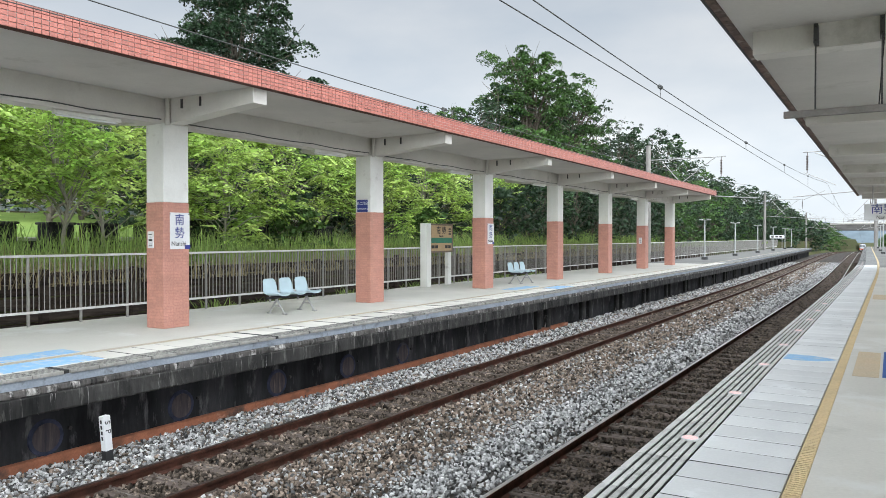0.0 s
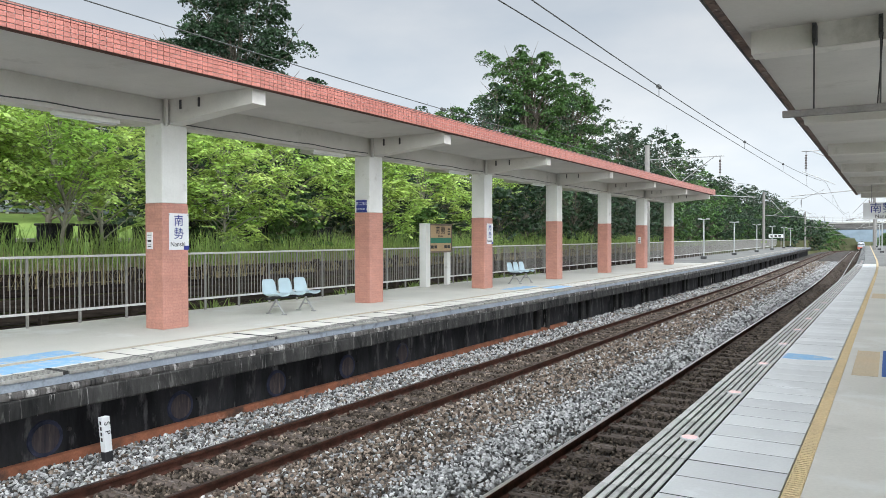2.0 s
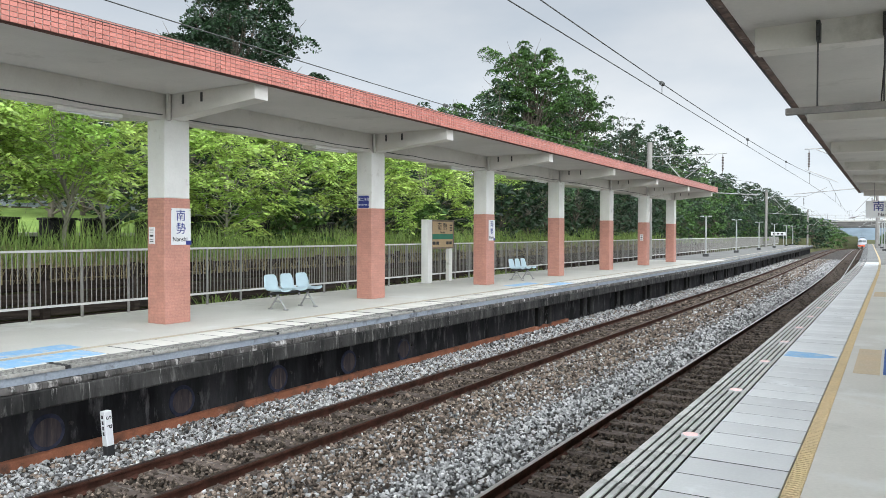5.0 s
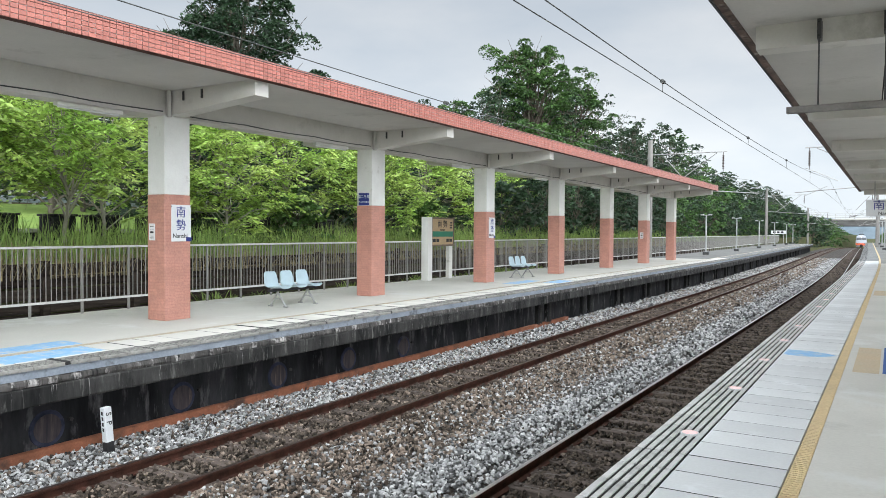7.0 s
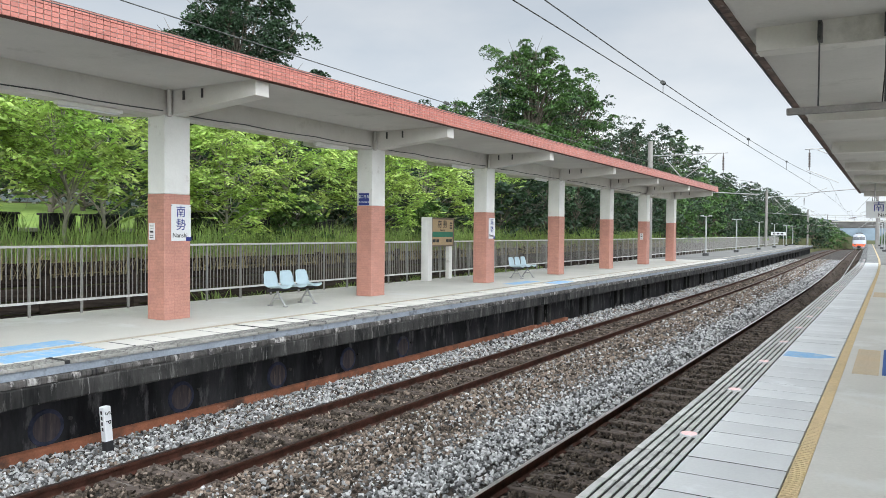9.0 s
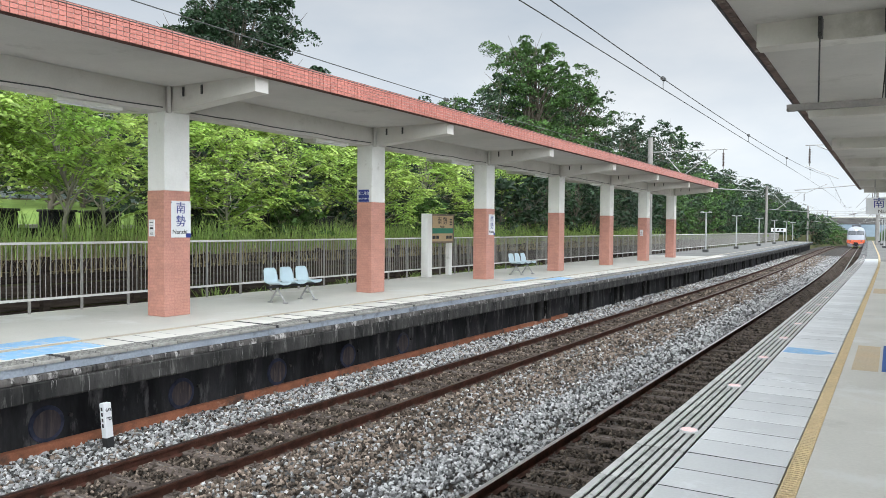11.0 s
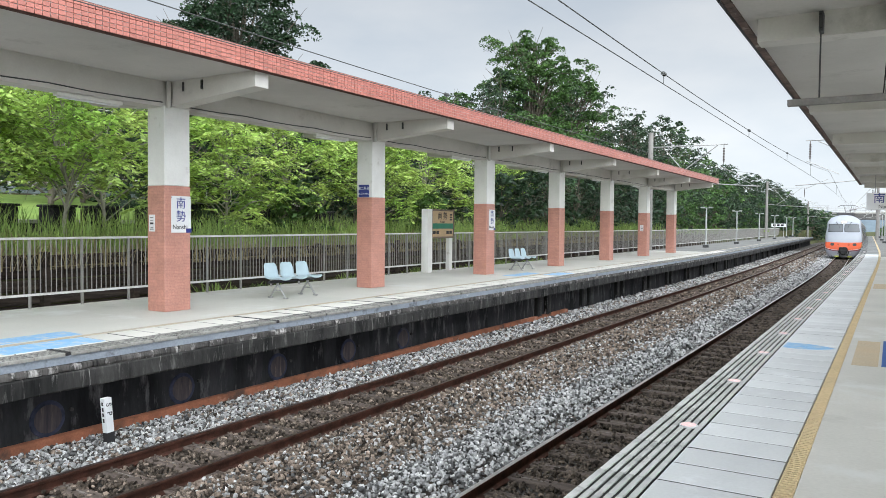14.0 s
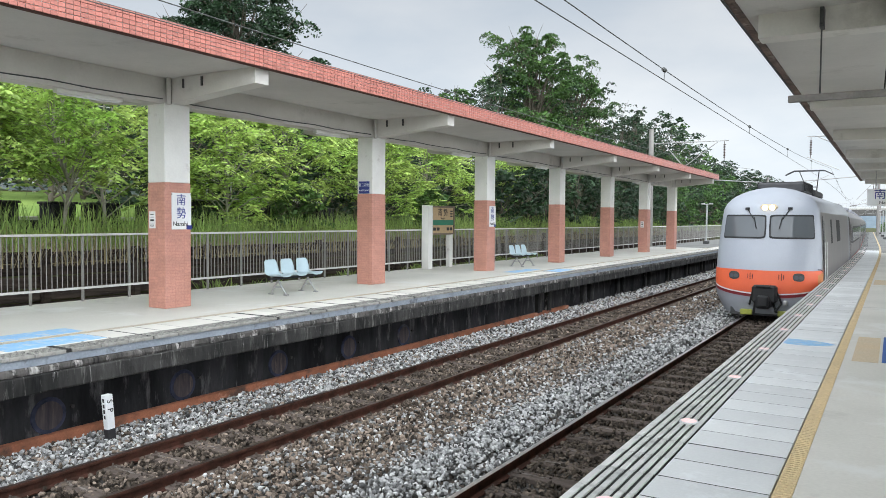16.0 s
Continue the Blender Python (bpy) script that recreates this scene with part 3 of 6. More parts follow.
def stones(name, zones, material, label, seed):
    """Loose ballast stones as dented icosahedra; zones: x0, x1, y0, y1, stones a square metre, size."""
    rng = np.random.default_rng(seed)
    p = (1 + 5 ** 0.5) / 2
    v = np.array([(-1, p, 0), (1, p, 0), (-1, -p, 0), (1, -p, 0), (0, -1, p), (0, 1, p), (0, -1, -p), (0, 1, -p), (p, 0, -1), (p, 0, 1), (-p, 0, -1), (-p, 0, 1)]) / 1.9
    f = np.array([(0, 11, 5), (0, 5, 1), (0, 1, 7), (0, 7, 10), (0, 10, 11), (1, 5, 9), (5, 11, 4), (11, 10, 2), (10, 7, 6), (7, 1, 8),
                  (3, 9, 4), (3, 4, 2), (3, 2, 6), (3, 6, 8), (3, 8, 9), (4, 9, 5), (2, 4, 11), (6, 2, 10), (8, 6, 7), (9, 8, 1)])
    vs, count = [], 0
    for x0, x1, y0, y1, dens, size in zones:
        k = int((x1 - x0) * (y1 - y0) * dens)
        c = np.stack([rng.uniform(x0, x1, k), rng.uniform(y0, y1, k), np.zeros(k)], 1)
        c[:, 2] = -1.17 - 0.125 + rng.uniform(-0.012, 0.03, k) + np.where((c[:, 0] > -6.4) & (c[:, 0] < -4.3), 0.045, 0)
        c[:, 2] -= np.where(np.minimum(abs(c[:, 0] - NEAR_C), abs(c[:, 0] - FAR_C)) < 0.72, 0.026, 0)
        c[:, 0] -= np.interp(c[:, 1], np.arange(36, 124, 4), [off(q) for q in range(36, 124, 4)])
        s = size * rng.uniform(0.4, 1.15, (k, 1, 3)) * rng.uniform(0.65, 1.4, (k, 1, 1))
        q = v[None] * s * rng.uniform(0.55, 1.3, (k, 12, 1))
        a, b = rng.uniform(0, 6.28, k), rng.uniform(0, 6.28, k)
        ca, sa, cb, sb = np.cos(a), np.sin(a), np.cos(b), np.sin(b)
        ra = np.zeros((k, 3, 3)); ra[:, 0, 0], ra[:, 0, 1], ra[:, 1, 0], ra[:, 1, 1], ra[:, 2, 2] = ca, -sa, sa, ca, 1
        rb = np.zeros((k, 3, 3)); rb[:, 1, 1], rb[:, 1, 2], rb[:, 2, 1], rb[:, 2, 2], rb[:, 0, 0] = cb, -sb, sb, cb, 1
        vs.append((np.einsum("kij,knj->kni", ra @ rb, q) + c[:, None]).reshape(-1, 3))
        count += k
    verts = np.concatenate(vs)
    faces = (f[None] + 12 * np.arange(count)[:, None, None]).reshape(-1, 3)
    tagged(new(name, mesh_np(name, verts, faces, material)), label, "ballast", kind="stuff")


def zones(x0, x1, k=1.0):
    return [(x0, x1, 3.5, 10, 560 * k, 0.031), (x0, x1, 10, 17, 380 * k, 0.034), (x0, x1, 17, 28, 200 * k, 0.042), (x0, x1, 28, 50, 75 * k, 0.058), (x0, x1, 50, 100, 40 * k, 0.062)]


stones("grey_ballast", zones(-5.3, -3.95) + zones(-6.8, -5.3, 0.25) + zones(-9.55, -8.15), "stone_grey", "loose light grey crushed ballast stones", 1)
stones("brown_ballast", zones(-6.85, -5.0, 0.85) + zones(-9.5, -8.15, 0.2) + zones(-8.0, -6.98, 0.35), "stone_brown", "loose brownish crushed ballast stones beside the far track", 2)
stones("oily_ballast", zones(-3.78, -1.75, 0.75) + zones(-8.0, -6.98, 0.5), "stone_dark", "dark oil-stained ballast stones between the rails", 3)


def track(name, cx, head, label):
    root = thing(name, label, "railway track", kind="structure")
    for s in (-1, 1):
        x = cx + s * GAUGE / 2
        part("rail", S([(x - 0.063, -0.153), (x + 0.063, -0.153), (x + 0.063, -0.14), (x + 0.012, -0.118), (x + 0.010, -0.045), (x + 0.033, -0.036),
                        (x + 0.033, -0.008), (x + 0.028, -0.001), (x - 0.028, -0.001), (x - 0.033, -0.008), (x - 0.033, -0.036), (x - 0.010, -0.045), (x - 0.012, -0.118), (x - 0.063, -0.14)],
                       ysteps(-18, 640), fz=rz), "rail", root, "rust-brown steel rail")
        part("running_surface", S(rect(x - 0.028, -0.002, x + 0.028, 0.002), ysteps(-18, 640), fz=rz), head, root, "worn running surface of the rail")
    bm = B(-1.0, -0.11, -0.20, 1.0, 0.11, -0.10, bevel=0.012)
    for s in (-1, 1):
        for q in (-1, 1):
            box(bm, s * GAUGE / 2 + q * 0.10 - 0.04, -0.05, -0.11, s * GAUGE / 2 + q * 0.10 + 0.04, 0.05, -0.085)
            tube(bm, (s * GAUGE / 2 + q * 0.10, 0, -0.09), (s * GAUGE / 2 + q * 0.10, 0, -0.05), 0.014, seg=6)
    me = finish(bm, "sleeper", "sleeper")
    rng = random.Random(7)
    rest = bmesh.new()
    for i in range(330):
        y = -3 + i * 0.61
        m = Matrix.Translation((cx - off(y) + rng.uniform(-0.015, 0.015), y + rng.uniform(-0.02, 0.02), rz(y) - 0.02 + rng.uniform(-0.008, 0.004))) @ pose(0, 0, 0, 0, 0, rng.uniform(-0.8, 0.8))
        if i < 150:
            part("sleeper", me, None, root, at=m)
        else:
            box(rest, -1.0, -0.11, -0.20, 1.0, 0.11, -0.10, m=m)
    tagged(part("sleeper_row", rest, "sleeper", root), kind="stuff")


track("railway_track_1", NEAR_C, "rail_top", "rusty track with a bright worn rail head in dark ballast")
track("railway_track_2", FAR_C, "rail_dull", "rusty brown track on dusty sleepers and ballast")

# ---- platforms ----
NEAR_E, FAR_E = -1.74, -9.15
NEAR_END, FAR_END = 165.0, 136.0
DRAINS = (5.71, 7.9, 10.04, 12.1, 14.11)


def platform_surface(root, edge, side, y_end, near):
    """Ribbed edge stones, pale slabs and the yellow strip; side: +1 where the platform lies at larger x."""
    PITCH = 0.43
    g = 0.009 if near else 0.012
    def X(d):
        return edge + side * d
    bm = bmesh.new()
    for k in range(6):
        a = X(0.0 + 0.066 * k + (0.012 if k else 0)); b = X(0.066 * k + 0.052)
        box(bm, min(a, b), -PITCH / 2 + g, -0.045, max(a, b), PITCH / 2 - g, 0.0, bevel=0.003)
    rib = finish(bm, "edge_stone", "rib" if near else "rib_old")
    a, b = sorted((X(0.405), X(1.115 if near else 1.085)))
    slab = finish(B(a, -PITCH / 2 + g, -0.04, b, PITCH / 2 - g, 0.0, bevel=0.004), "paving_slab", "slab" if near else "slab_far")
    rest_r, rest_s = bmesh.new(), bmesh.new()
    rng = random.Random(3)
    n = int((y_end + 2) / PITCH)
    for i in range(n):
        y = -2 + i * PITCH + PITCH / 2 + (0.17 if near else 0.02)
        m = Matrix.Translation((-off(y), y, rng.uniform(-0.0012, 0.0012) if near else rng.uniform(-0.0003, 0.0003))) @ pose(0, 0, 0, 0, 0, math.degrees(math.atan((off(y + .2) - off(y - .2)) / 0.4)) + rng.uniform(-0.25, 0.25))
        if i < 130:
            part("edge_stone", rib, None, root, at=m)
            part("paving_slab", slab, None, root, at=m)
        else:
            k0, k1 = sorted((X(0), X(0.39)))
            for k in range(6):
                p, q = sorted((X(0.066 * k + (0.012 if k else 0)), X(0.066 * k + 0.052)))
                box(rest_r, p, -PITCH / 2 + g, -0.03, q, PITCH / 2 - g, 0.0, m=m)
            box(rest_s, a, -PITCH / 2 + g, -0.04, b, PITCH / 2 - g, 0.0, m=m)
    tagged(part("edge_stone_row", rest_r, "slab_open" if near else "rib_old", root), kind="stuff")
    tagged(part("paving_slab_row", rest_s, "slab_open", root), kind="stuff")
    p, q = sorted((X(0.41), X(1.11 if near else 1.08)))
    part("joint_bed", S(rect(p, -0.3, q, -0.0025 if near else -0.0009), ysteps(-2, y_end)), "groove", root, "dark dirt-filled joints")
    p, q = sorted((X(0.03), X(0.39)))
    part("joint_bed", S(rect(p, -0.14, q, -0.012 if near else -0.0018), ysteps(-2, y_end)), "groove", root, "dark dirt-filled joints")
    p, q = sorted((X(1.125), X(1.235)) if near else (X(1.095), X(1.205)))
    part("yellow_strip", S(rect(p, -0.02, q, 0.004), ysteps(-2, y_end)), "yellow" if near else "yellow_faded", root, "worn ochre yellow guide strip")
    rid = bmesh.new()
    for i in range(int(40 / 0.05)):
        y = 2 + i * 0.05
        box(rid, p + 0.006, y, 0.002, q - 0.006, y + 0.026, 0.009, m=Matrix.Translation((-off(y), 0, 0)))
    tagged(part("strip_ribs", rid, "yellow" if near else "yellow_faded", root), kind="stuff")


def rough_band(profile, y0, y1, step, jitter, seed):
    """A band whose long edges are chipped and uneven, along the straight."""
    rng = np.random.default_rng(seed)
    ys = np.arange(y0, y1 + step / 2, step)
    k = len(profile)
    n = len(ys)
    p = np.array(profile)
    v = np.zeros((n, k, 3))
    v[:, :, 0], v[:, :, 2], v[:, :, 1] = p[None, :, 0], p[None, :, 1], ys[:, None]
    v[:, :, 0] -= np.array([off(q) for q in ys])[:, None]
    for a in range(k):
        w = rng.normal(size=n)
        slow = np.convolve(rng.normal(size=n), np.ones(9) / 9, "same") * 2.2
        chip = np.where(rng.uniform(size=n) < 0.06, -2.0, 0.0)
        v[:, a, 0] += jitter * (w * 0.35 + slow * 0.6 + chip)
        v[:, a, 2] += jitter * 0.6 * (rng.normal(size=n) * 0.4 + slow * 0.7)
    i = np.arange(n - 1)[:, None] * k
    j = np.arange(k - 1)[None]
    f = np.stack([i + j, i + k + j, i + k + j + 1, i + j + 1], -1).reshape(-1, 4)
    return v.reshape(-1, 3), f


def near_platform():
    root = thing("platform_1", "pale concrete railway platform with ribbed edge", "platform", kind="structure")
    e = NEAR_E
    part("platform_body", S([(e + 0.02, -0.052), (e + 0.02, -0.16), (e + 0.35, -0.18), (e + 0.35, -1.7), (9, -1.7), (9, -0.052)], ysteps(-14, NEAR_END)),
         "groove", root, "dark platform wall and joint bottoms")
    part("floor_slab", S(rect(e + 1.238, -0.05, 9, 0.0), ysteps(-14, 50)), "floor", root, "smooth grey-beige concrete floor")
    part("floor_slab", S(rect(e + 1.238, -0.05, 9, 0.0), ysteps(50, NEAR_END)), "floor_open", root, "darker grey open-air concrete floor")
    platform_surface(root, e, 1, NEAR_END, True)
    return root


def far_platform():
    root = thing("platform_2", "opposite concrete platform with black streaked wall", "platform", kind="structure")
    e = FAR_E
    ys = ysteps(-6, FAR_END)
    part("platform_lip", S([(e - 0.02, -0.046), (e - 0.02, -0.15), (e - 0.3, -0.15), (e - 0.3, -0.046)], ys), "lip", root, "weathered blue-grey platform lip")
    ub = [(e - 0.30, -0.153), (e - 0.005, -0.155), (e + 0.012, -0.170), (e + 0.014, -0.215), (e + 0.008, -0.245), (e - 0.30, -0.246)]
    eb = [(e - 0.30, -0.249), (e + 0.018, -0.250), (e + 0.036, -0.268), (e + 0.036, -0.36), (e + 0.034, -0.47), (e + 0.022, -0.493), (e - 0.40, -0.495)]
    part("upper_band", mesh_np("upper_band", *rough_band(ub, 2.0, 50.0, 0.06, 0.008, 31), "streaked"), None, root, "lime-crusted chipped concrete band")
    part("edge_band", mesh_np("edge_band", *rough_band(eb, 2.0, 50.0, 0.06, 0.006, 32), "stained"), None, root, "near-black concrete band with pale drips")
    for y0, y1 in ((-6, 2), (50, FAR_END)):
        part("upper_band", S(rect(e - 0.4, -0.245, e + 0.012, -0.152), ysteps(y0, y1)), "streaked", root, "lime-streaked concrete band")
        part("edge_band", S(rect(e - 0.4, -0.495, e + 0.035, -0.247), ysteps(y0, y1)), "stained", root, "near-black concrete band with pale drips")
    # near-black base includes the recess's shade; the pale streaks are stains
    part("platform_wall", S(rect(e - 0.95, -1.9, e - 0.42, -0.497), ys), "black_wall", root, "streaked recessed wall with its shade put into the black")
    part("platform_body", S(rect(-14.4, -1.9, e - 0.6, -0.034), ys), "groove", root)
    part("floor_slab", S(rect(-14.4, -0.033, e - 1.21, 0.0), ysteps(-6, 51)), "floor", root, "pale grey-beige concrete floor")
    part("floor_slab", S(rect(-14.4, -0.033, e - 1.21, 0.0), ysteps(51, FAR_END)), "floor_open", root, "darker grey open-air concrete floor")
    part("rust_kerb", S(rect(e - 0.5, -1.45, e - 0.31, -1.16), ysteps(-6, 24)), "rust_kerb", root, "rust-orange stained kerb along the wall foot")
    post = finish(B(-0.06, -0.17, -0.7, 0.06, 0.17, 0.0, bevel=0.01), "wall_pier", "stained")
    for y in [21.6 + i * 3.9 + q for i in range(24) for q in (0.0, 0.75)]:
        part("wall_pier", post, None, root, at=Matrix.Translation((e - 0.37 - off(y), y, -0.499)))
    platform_surface(root, e, -1, FAR_END, False)
    # walled-up round drains and seams in the wall
    for y in DRAINS:
        bm = bmesh.new()
        bmesh.ops.create_cone(bm, cap_ends=True, segments=24, radius1=0.25, radius2=0.24, depth=0.03, matrix=Matrix.Translation((e - 0.415, y, -0.92)) @ pose(0, 0, 0, 0, 90, 0))
        d = part("drain_cover", bm, "drain_ring", root, "faded blue drain ring")
        bm = bmesh.new()
        bmesh.ops.create_cone(bm, cap_ends=True, segments=24, radius1=0.19, radius2=0.19, depth=0.03, matrix=Matrix.Translation((e - 0.41, y, -0.92)) @ pose(0, 0, 0, 0, 90, 0))
        part("plug", bm, "drain", d, "rust-streaked mortar plug")
        part("pipe_stub", T((e - 0.42, y + 0.33, -0.86), (e - 0.385, y + 0.33, -0.86), 0.028), "stained", root, "small stained pipe stub")
    return root


M["drain_ring"] = mat("faded_blue_ring", (0.042, 0.048, 0.078), (0.02, 0.022, 0.035), 0.9, 4, 30, 0.3, stain=(0.10, 0.09, 0.09), stain_at=0.58)
M["drain"] = mat("faded_drain_cover", (0.075, 0.06, 0.06), (0.035, 0.033, 0.038), 0.9, 6, 30, 0.3, stretch=(1, 3, 0.25), stain=(0.15, 0.11, 0.095), stain_scale=5, stain_at=0.56)
P1, P2 = near_platform(), far_platform()
# Added wall, out of view, so carriage windows reflect something darker than sky
solid("wall_east", S(rect(9.0, -1.7, 9.3, 5.0), ysteps(50, 165)), "concrete", "unseen plain wall added to darken reflections in the train", "wall", kind="structure")


def painted(name, x0, y0, x1, y1, material, label):
    solid(name, S(rect(x0, 0.0005, x1, 0.0042), [y0, y1]), material, label, "floor marking", kind="structure")


bm = bmesh.new()
mark = [bm.verts.new((x, y, 0.0042)) for x, y in ((-1.31, 11.56), (-1.05, 11.50), (-0.84, 11.58), (-0.65, 11.78), (-0.78, 11.92), (-1.0, 12.04), (-1.30, 12.06))]
r = bmesh.ops.extrude_face_region(bm, geom=[bm.faces.new(mark)])
bmesh.ops.translate(bm, verts=[v for v in r["geom"] if isinstance(v, bmesh.types.BMVert)], vec=(0, 0, -0.0038))
bmesh.ops.recalc_face_normals(bm, faces=bm.faces)
solid("door_marking_1", bm, "blue_paint", "worn blue boarding mark with ragged end on slabs", "floor marking", kind="structure")
painted("door_marking_2", -0.41, 10.55, -0.12, 12.85, "tan", "faded tan tactile patch on concrete")
painted("door_marking_3", -0.085, 10.6, 0.3, 13.0, "blue_deep", "deep blue painted floor panel")
painted("door_marking_4", -0.45, 24, -0.1, 26, "tan", "faded tan tactile patch on concrete")
painted("door_marking_5", -10.2, 5.2, -9.6, 6.6, "blue_paint", "worn blue boarding mark on pale slabs")
painted("door_marking_6", -10.95, 5.2, -10.45, 6.8, "blue_paint", "faded blue boarding mark on concrete")
painted("door_marking_7", -10.2, 23.5, -9.6, 24.9, "blue_paint", "worn blue boarding mark on pale slabs")
painted("door_marking_8", -11.1, 22.2, -10.6, 24.2, "blue_paint", "faded blue boarding mark on concrete")

# flush signal lenses along the near edge
lens = thing("edge_light", "round flush warning light glowing pink in platform edge", "signal light", "platform edge lights", at=Matrix.Translation((-1.47, 6.56, 0.004)))
part("bezel", T((0, 0, -0.03), (0, 0, 0.001), 0.078, seg=20), "sign_white", lens)
part("lens", T((0, 0, -0.02), (0, 0, 0.004), 0.064, seg=20), "led", lens, "pale pink lens")
for i in range(-1, 26):
    if i:
        y = 6.56 + i * 2.165
        copy_thing(lens, Matrix.Translation((-1.47 - off(y), y, 0.004)))


# ---- canopies ----
COLS = [-3.3, 3.15, 9.6, 16.1, 22.55, 28.92, 35.28, 41.6, 47.6]


def canopy(name, sx, zs, side, y0, y1, label, tiled, cols):
    """sx: x of the column faces towards the track; side: +1 if the track lies at larger x. The roof spans both ways from the columns."""
    root = thing(name, label, "canopy")
    def X(d):
        return sx + side * d
    def bx(bm, d0, ya, za, d1, yb, zb, **k):
        a, b = sorted((X(d0), X(d1)))
        return box(bm, a, ya, za, b, yb, zb, **k)
    part("roof_slab", bx(bmesh.new(), -4.2 if not tiled else -2.75, y0, zs, 2.38 if tiled else 2.541, y1, zs + 0.22, bevel=0.01), "soffit", root, "grey painted concrete soffit")
    part("spine_beam", bx(bmesh.new(), -0.46, y0 + 0.3, 3.86, -0.06, y1 - 0.3, zs + 0.005), "beam_paint", root, "cream painted long beam")
    for y in cols:
        if tiled:
            part("column_base", bx(bmesh.new(), -0.5, y - 0.3, 0.0, 0.0, y + 0.3, 2.39, bevel=0.012), "pink", root, "pink tiled lower column")
        part("column_shaft", bx(bmesh.new(), -0.495, y - 0.295, 2.39 if tiled else 0.0, -0.005, y + 0.295, 3.88, bevel=0.012), "white_paint", root, "white painted upper column")
        bm = bmesh.new()
        for d_out, d_in in ((2.2 if tiled else 2.36, -0.04), (-2.5, -0.48)):
            w = 0.16
            prof = [(d_in, 3.90), (d_in, zs + 0.002), (d_out, zs + 0.002), (d_out, 4.11), (d_out - 0.12 * (1 if d_out > 0 else -1), 4.07)]
            if d_out > 0:
                prof = [(d_in, 3.87), (d_in, zs + 0.002), (d_out, zs + 0.002), (d_out, zs - 0.27), (1.25, 3.99 if tiled else 3.86)]
            a = [bm.verts.new((X(d), y - w, z)) for d, z in prof]
            b = [bm.verts.new((X(d), y + w, z)) for d, z in prof]
            bm.faces.new(a), bm.faces.new(b[::-1])
            for i in range(len(prof)):
                j = (i + 1) % len(prof)
                bm.faces.new((a[i], a[j], b[j], b[i]))
        bmesh.ops.recalc_face_normals(bm, faces=bm.faces)
        part("bracket_beam", bm, "beam_paint", root, "cream painted cantilever beam")
        if tiled:
            part("downpipe", T((X(0.035), y - 0.225, 3.84), (X(0.035), y - 0.225, 4.34), 0.045), "soffit", root, "grey rain pipe")
            part("conduit", T((X(0.03), y - 0.172, 3.86), (X(0.03), y - 0.172, 4.33), 0.011), "dark_metal", root, "black cable conduit")
            for d in (0.35, 0.85):
                part("cable_clip", bx(bmesh.new(), d, y - 0.185, 4.13, d + 0.04, y - 0.162, 4.30), "dark_metal", root, "dark hanging bracket")
    return root, X


far_canopy, FX = canopy("platform_canopy", -11.72, 4.34, 1, -4.0, 48.4, "concrete platform canopy with pink columns and red tiled fascia", True, COLS)
near_canopy, NX = canopy("platform_canopy", 0.94, 4.14, -1, -7.0, 49.0, "concrete platform canopy with stained grey edge overhead", False, [9.6 + 6.28 * i for i in range(-2, 7)])
part("canopy_edge", S(rect(-1.645, 4.122, -1.535, 4.45), [-7.0, 49.0]), "edge_stain", near_canopy, "mould-stained concrete roof edge")
part("drip_edge", S(rect(-1.652, 4.11, -1.625, 4.14), [-7.0, 49.0]), "dark_metal", near_canopy, "dark drip edge")


def fascia():
    f0, f1, x = -4.0, 48.4, -9.335
    part("fascia_board", S(rect(x - 0.12, 4.315, x, 4.645), [f0, f1]), "grout", far_canopy, "dark grout between fascia tiles")
    part("fascia_cap", S(rect(x - 0.14, 4.646, x + 0.012, 4.658), [f0, f1]), "edge_stain", far_canopy, "dark roof edge capping")
    w, h = 0.105, 0.066
    one = finish(B(0, 0.004, 0.004, 0.012, w - 0.004, h - 0.004, bevel=0.002), "fascia_tile", "tile_one")
    vs, fs = [], []
    bv = np.array([(0, 0, 0), (0.012, 0.002, 0.002), (0, 1, 0), (0.012, 1, 0), (0, 1, 1), (0.012, 1, 1), (0, 0, 1), (0.012, 0, 1)], float)
    k = 0
    rng = random.Random(5)
    for i in range(int((f1 - f0) / w)):
        for j in range(5):
            y, z = f0 + i * w, 4.316 + j * h
            if 5.0 < y < 11.2:
                part("fascia_tile", one, None, far_canopy, at=Matrix.Translation((x, y, z)))
                continue
            d = 0.012 + rng.uniform(-0.001, 0.001)
            vs += [(x + (d if a else 0), y + (w - 0.004 if b else 0.004), z + (h - 0.004 if c else 0.004)) for a, b, c in
                   ((0, 0, 0), (1, 0, 0), (0, 1, 0), (1, 1, 0), (0, 0, 1), (1, 0, 1), (0, 1, 1), (1, 1, 1))]
            fs += [tuple(k + q for q in f) for f in ((1, 3, 7, 5), (0, 1, 5, 4), (2, 6, 7, 3), (4, 5, 7, 6), (0, 2, 3, 1))]
            k += 8
    tagged(part("fascia_tile_rest", mesh_np("fascia_tile_rest", vs, fs, "tile"), None, far_canopy), kind="stuff")


fascia()


def strip_light(y, x):
    r = thing("strip_light", "white fluorescent batten light under the canopy beam", "ceiling light", "strip lights", at=Matrix.Translation((x, y, 3.86)))
    part("housing", B(-0.06, -0.62, -0.07, 0.06, 0.62, 0.0, bevel=0.008), "white_paint", r)
    part("fluorescent_tube", T((0, -0.58, -0.085), (0, 0.58, -0.085), 0.016), "sign_white", r)


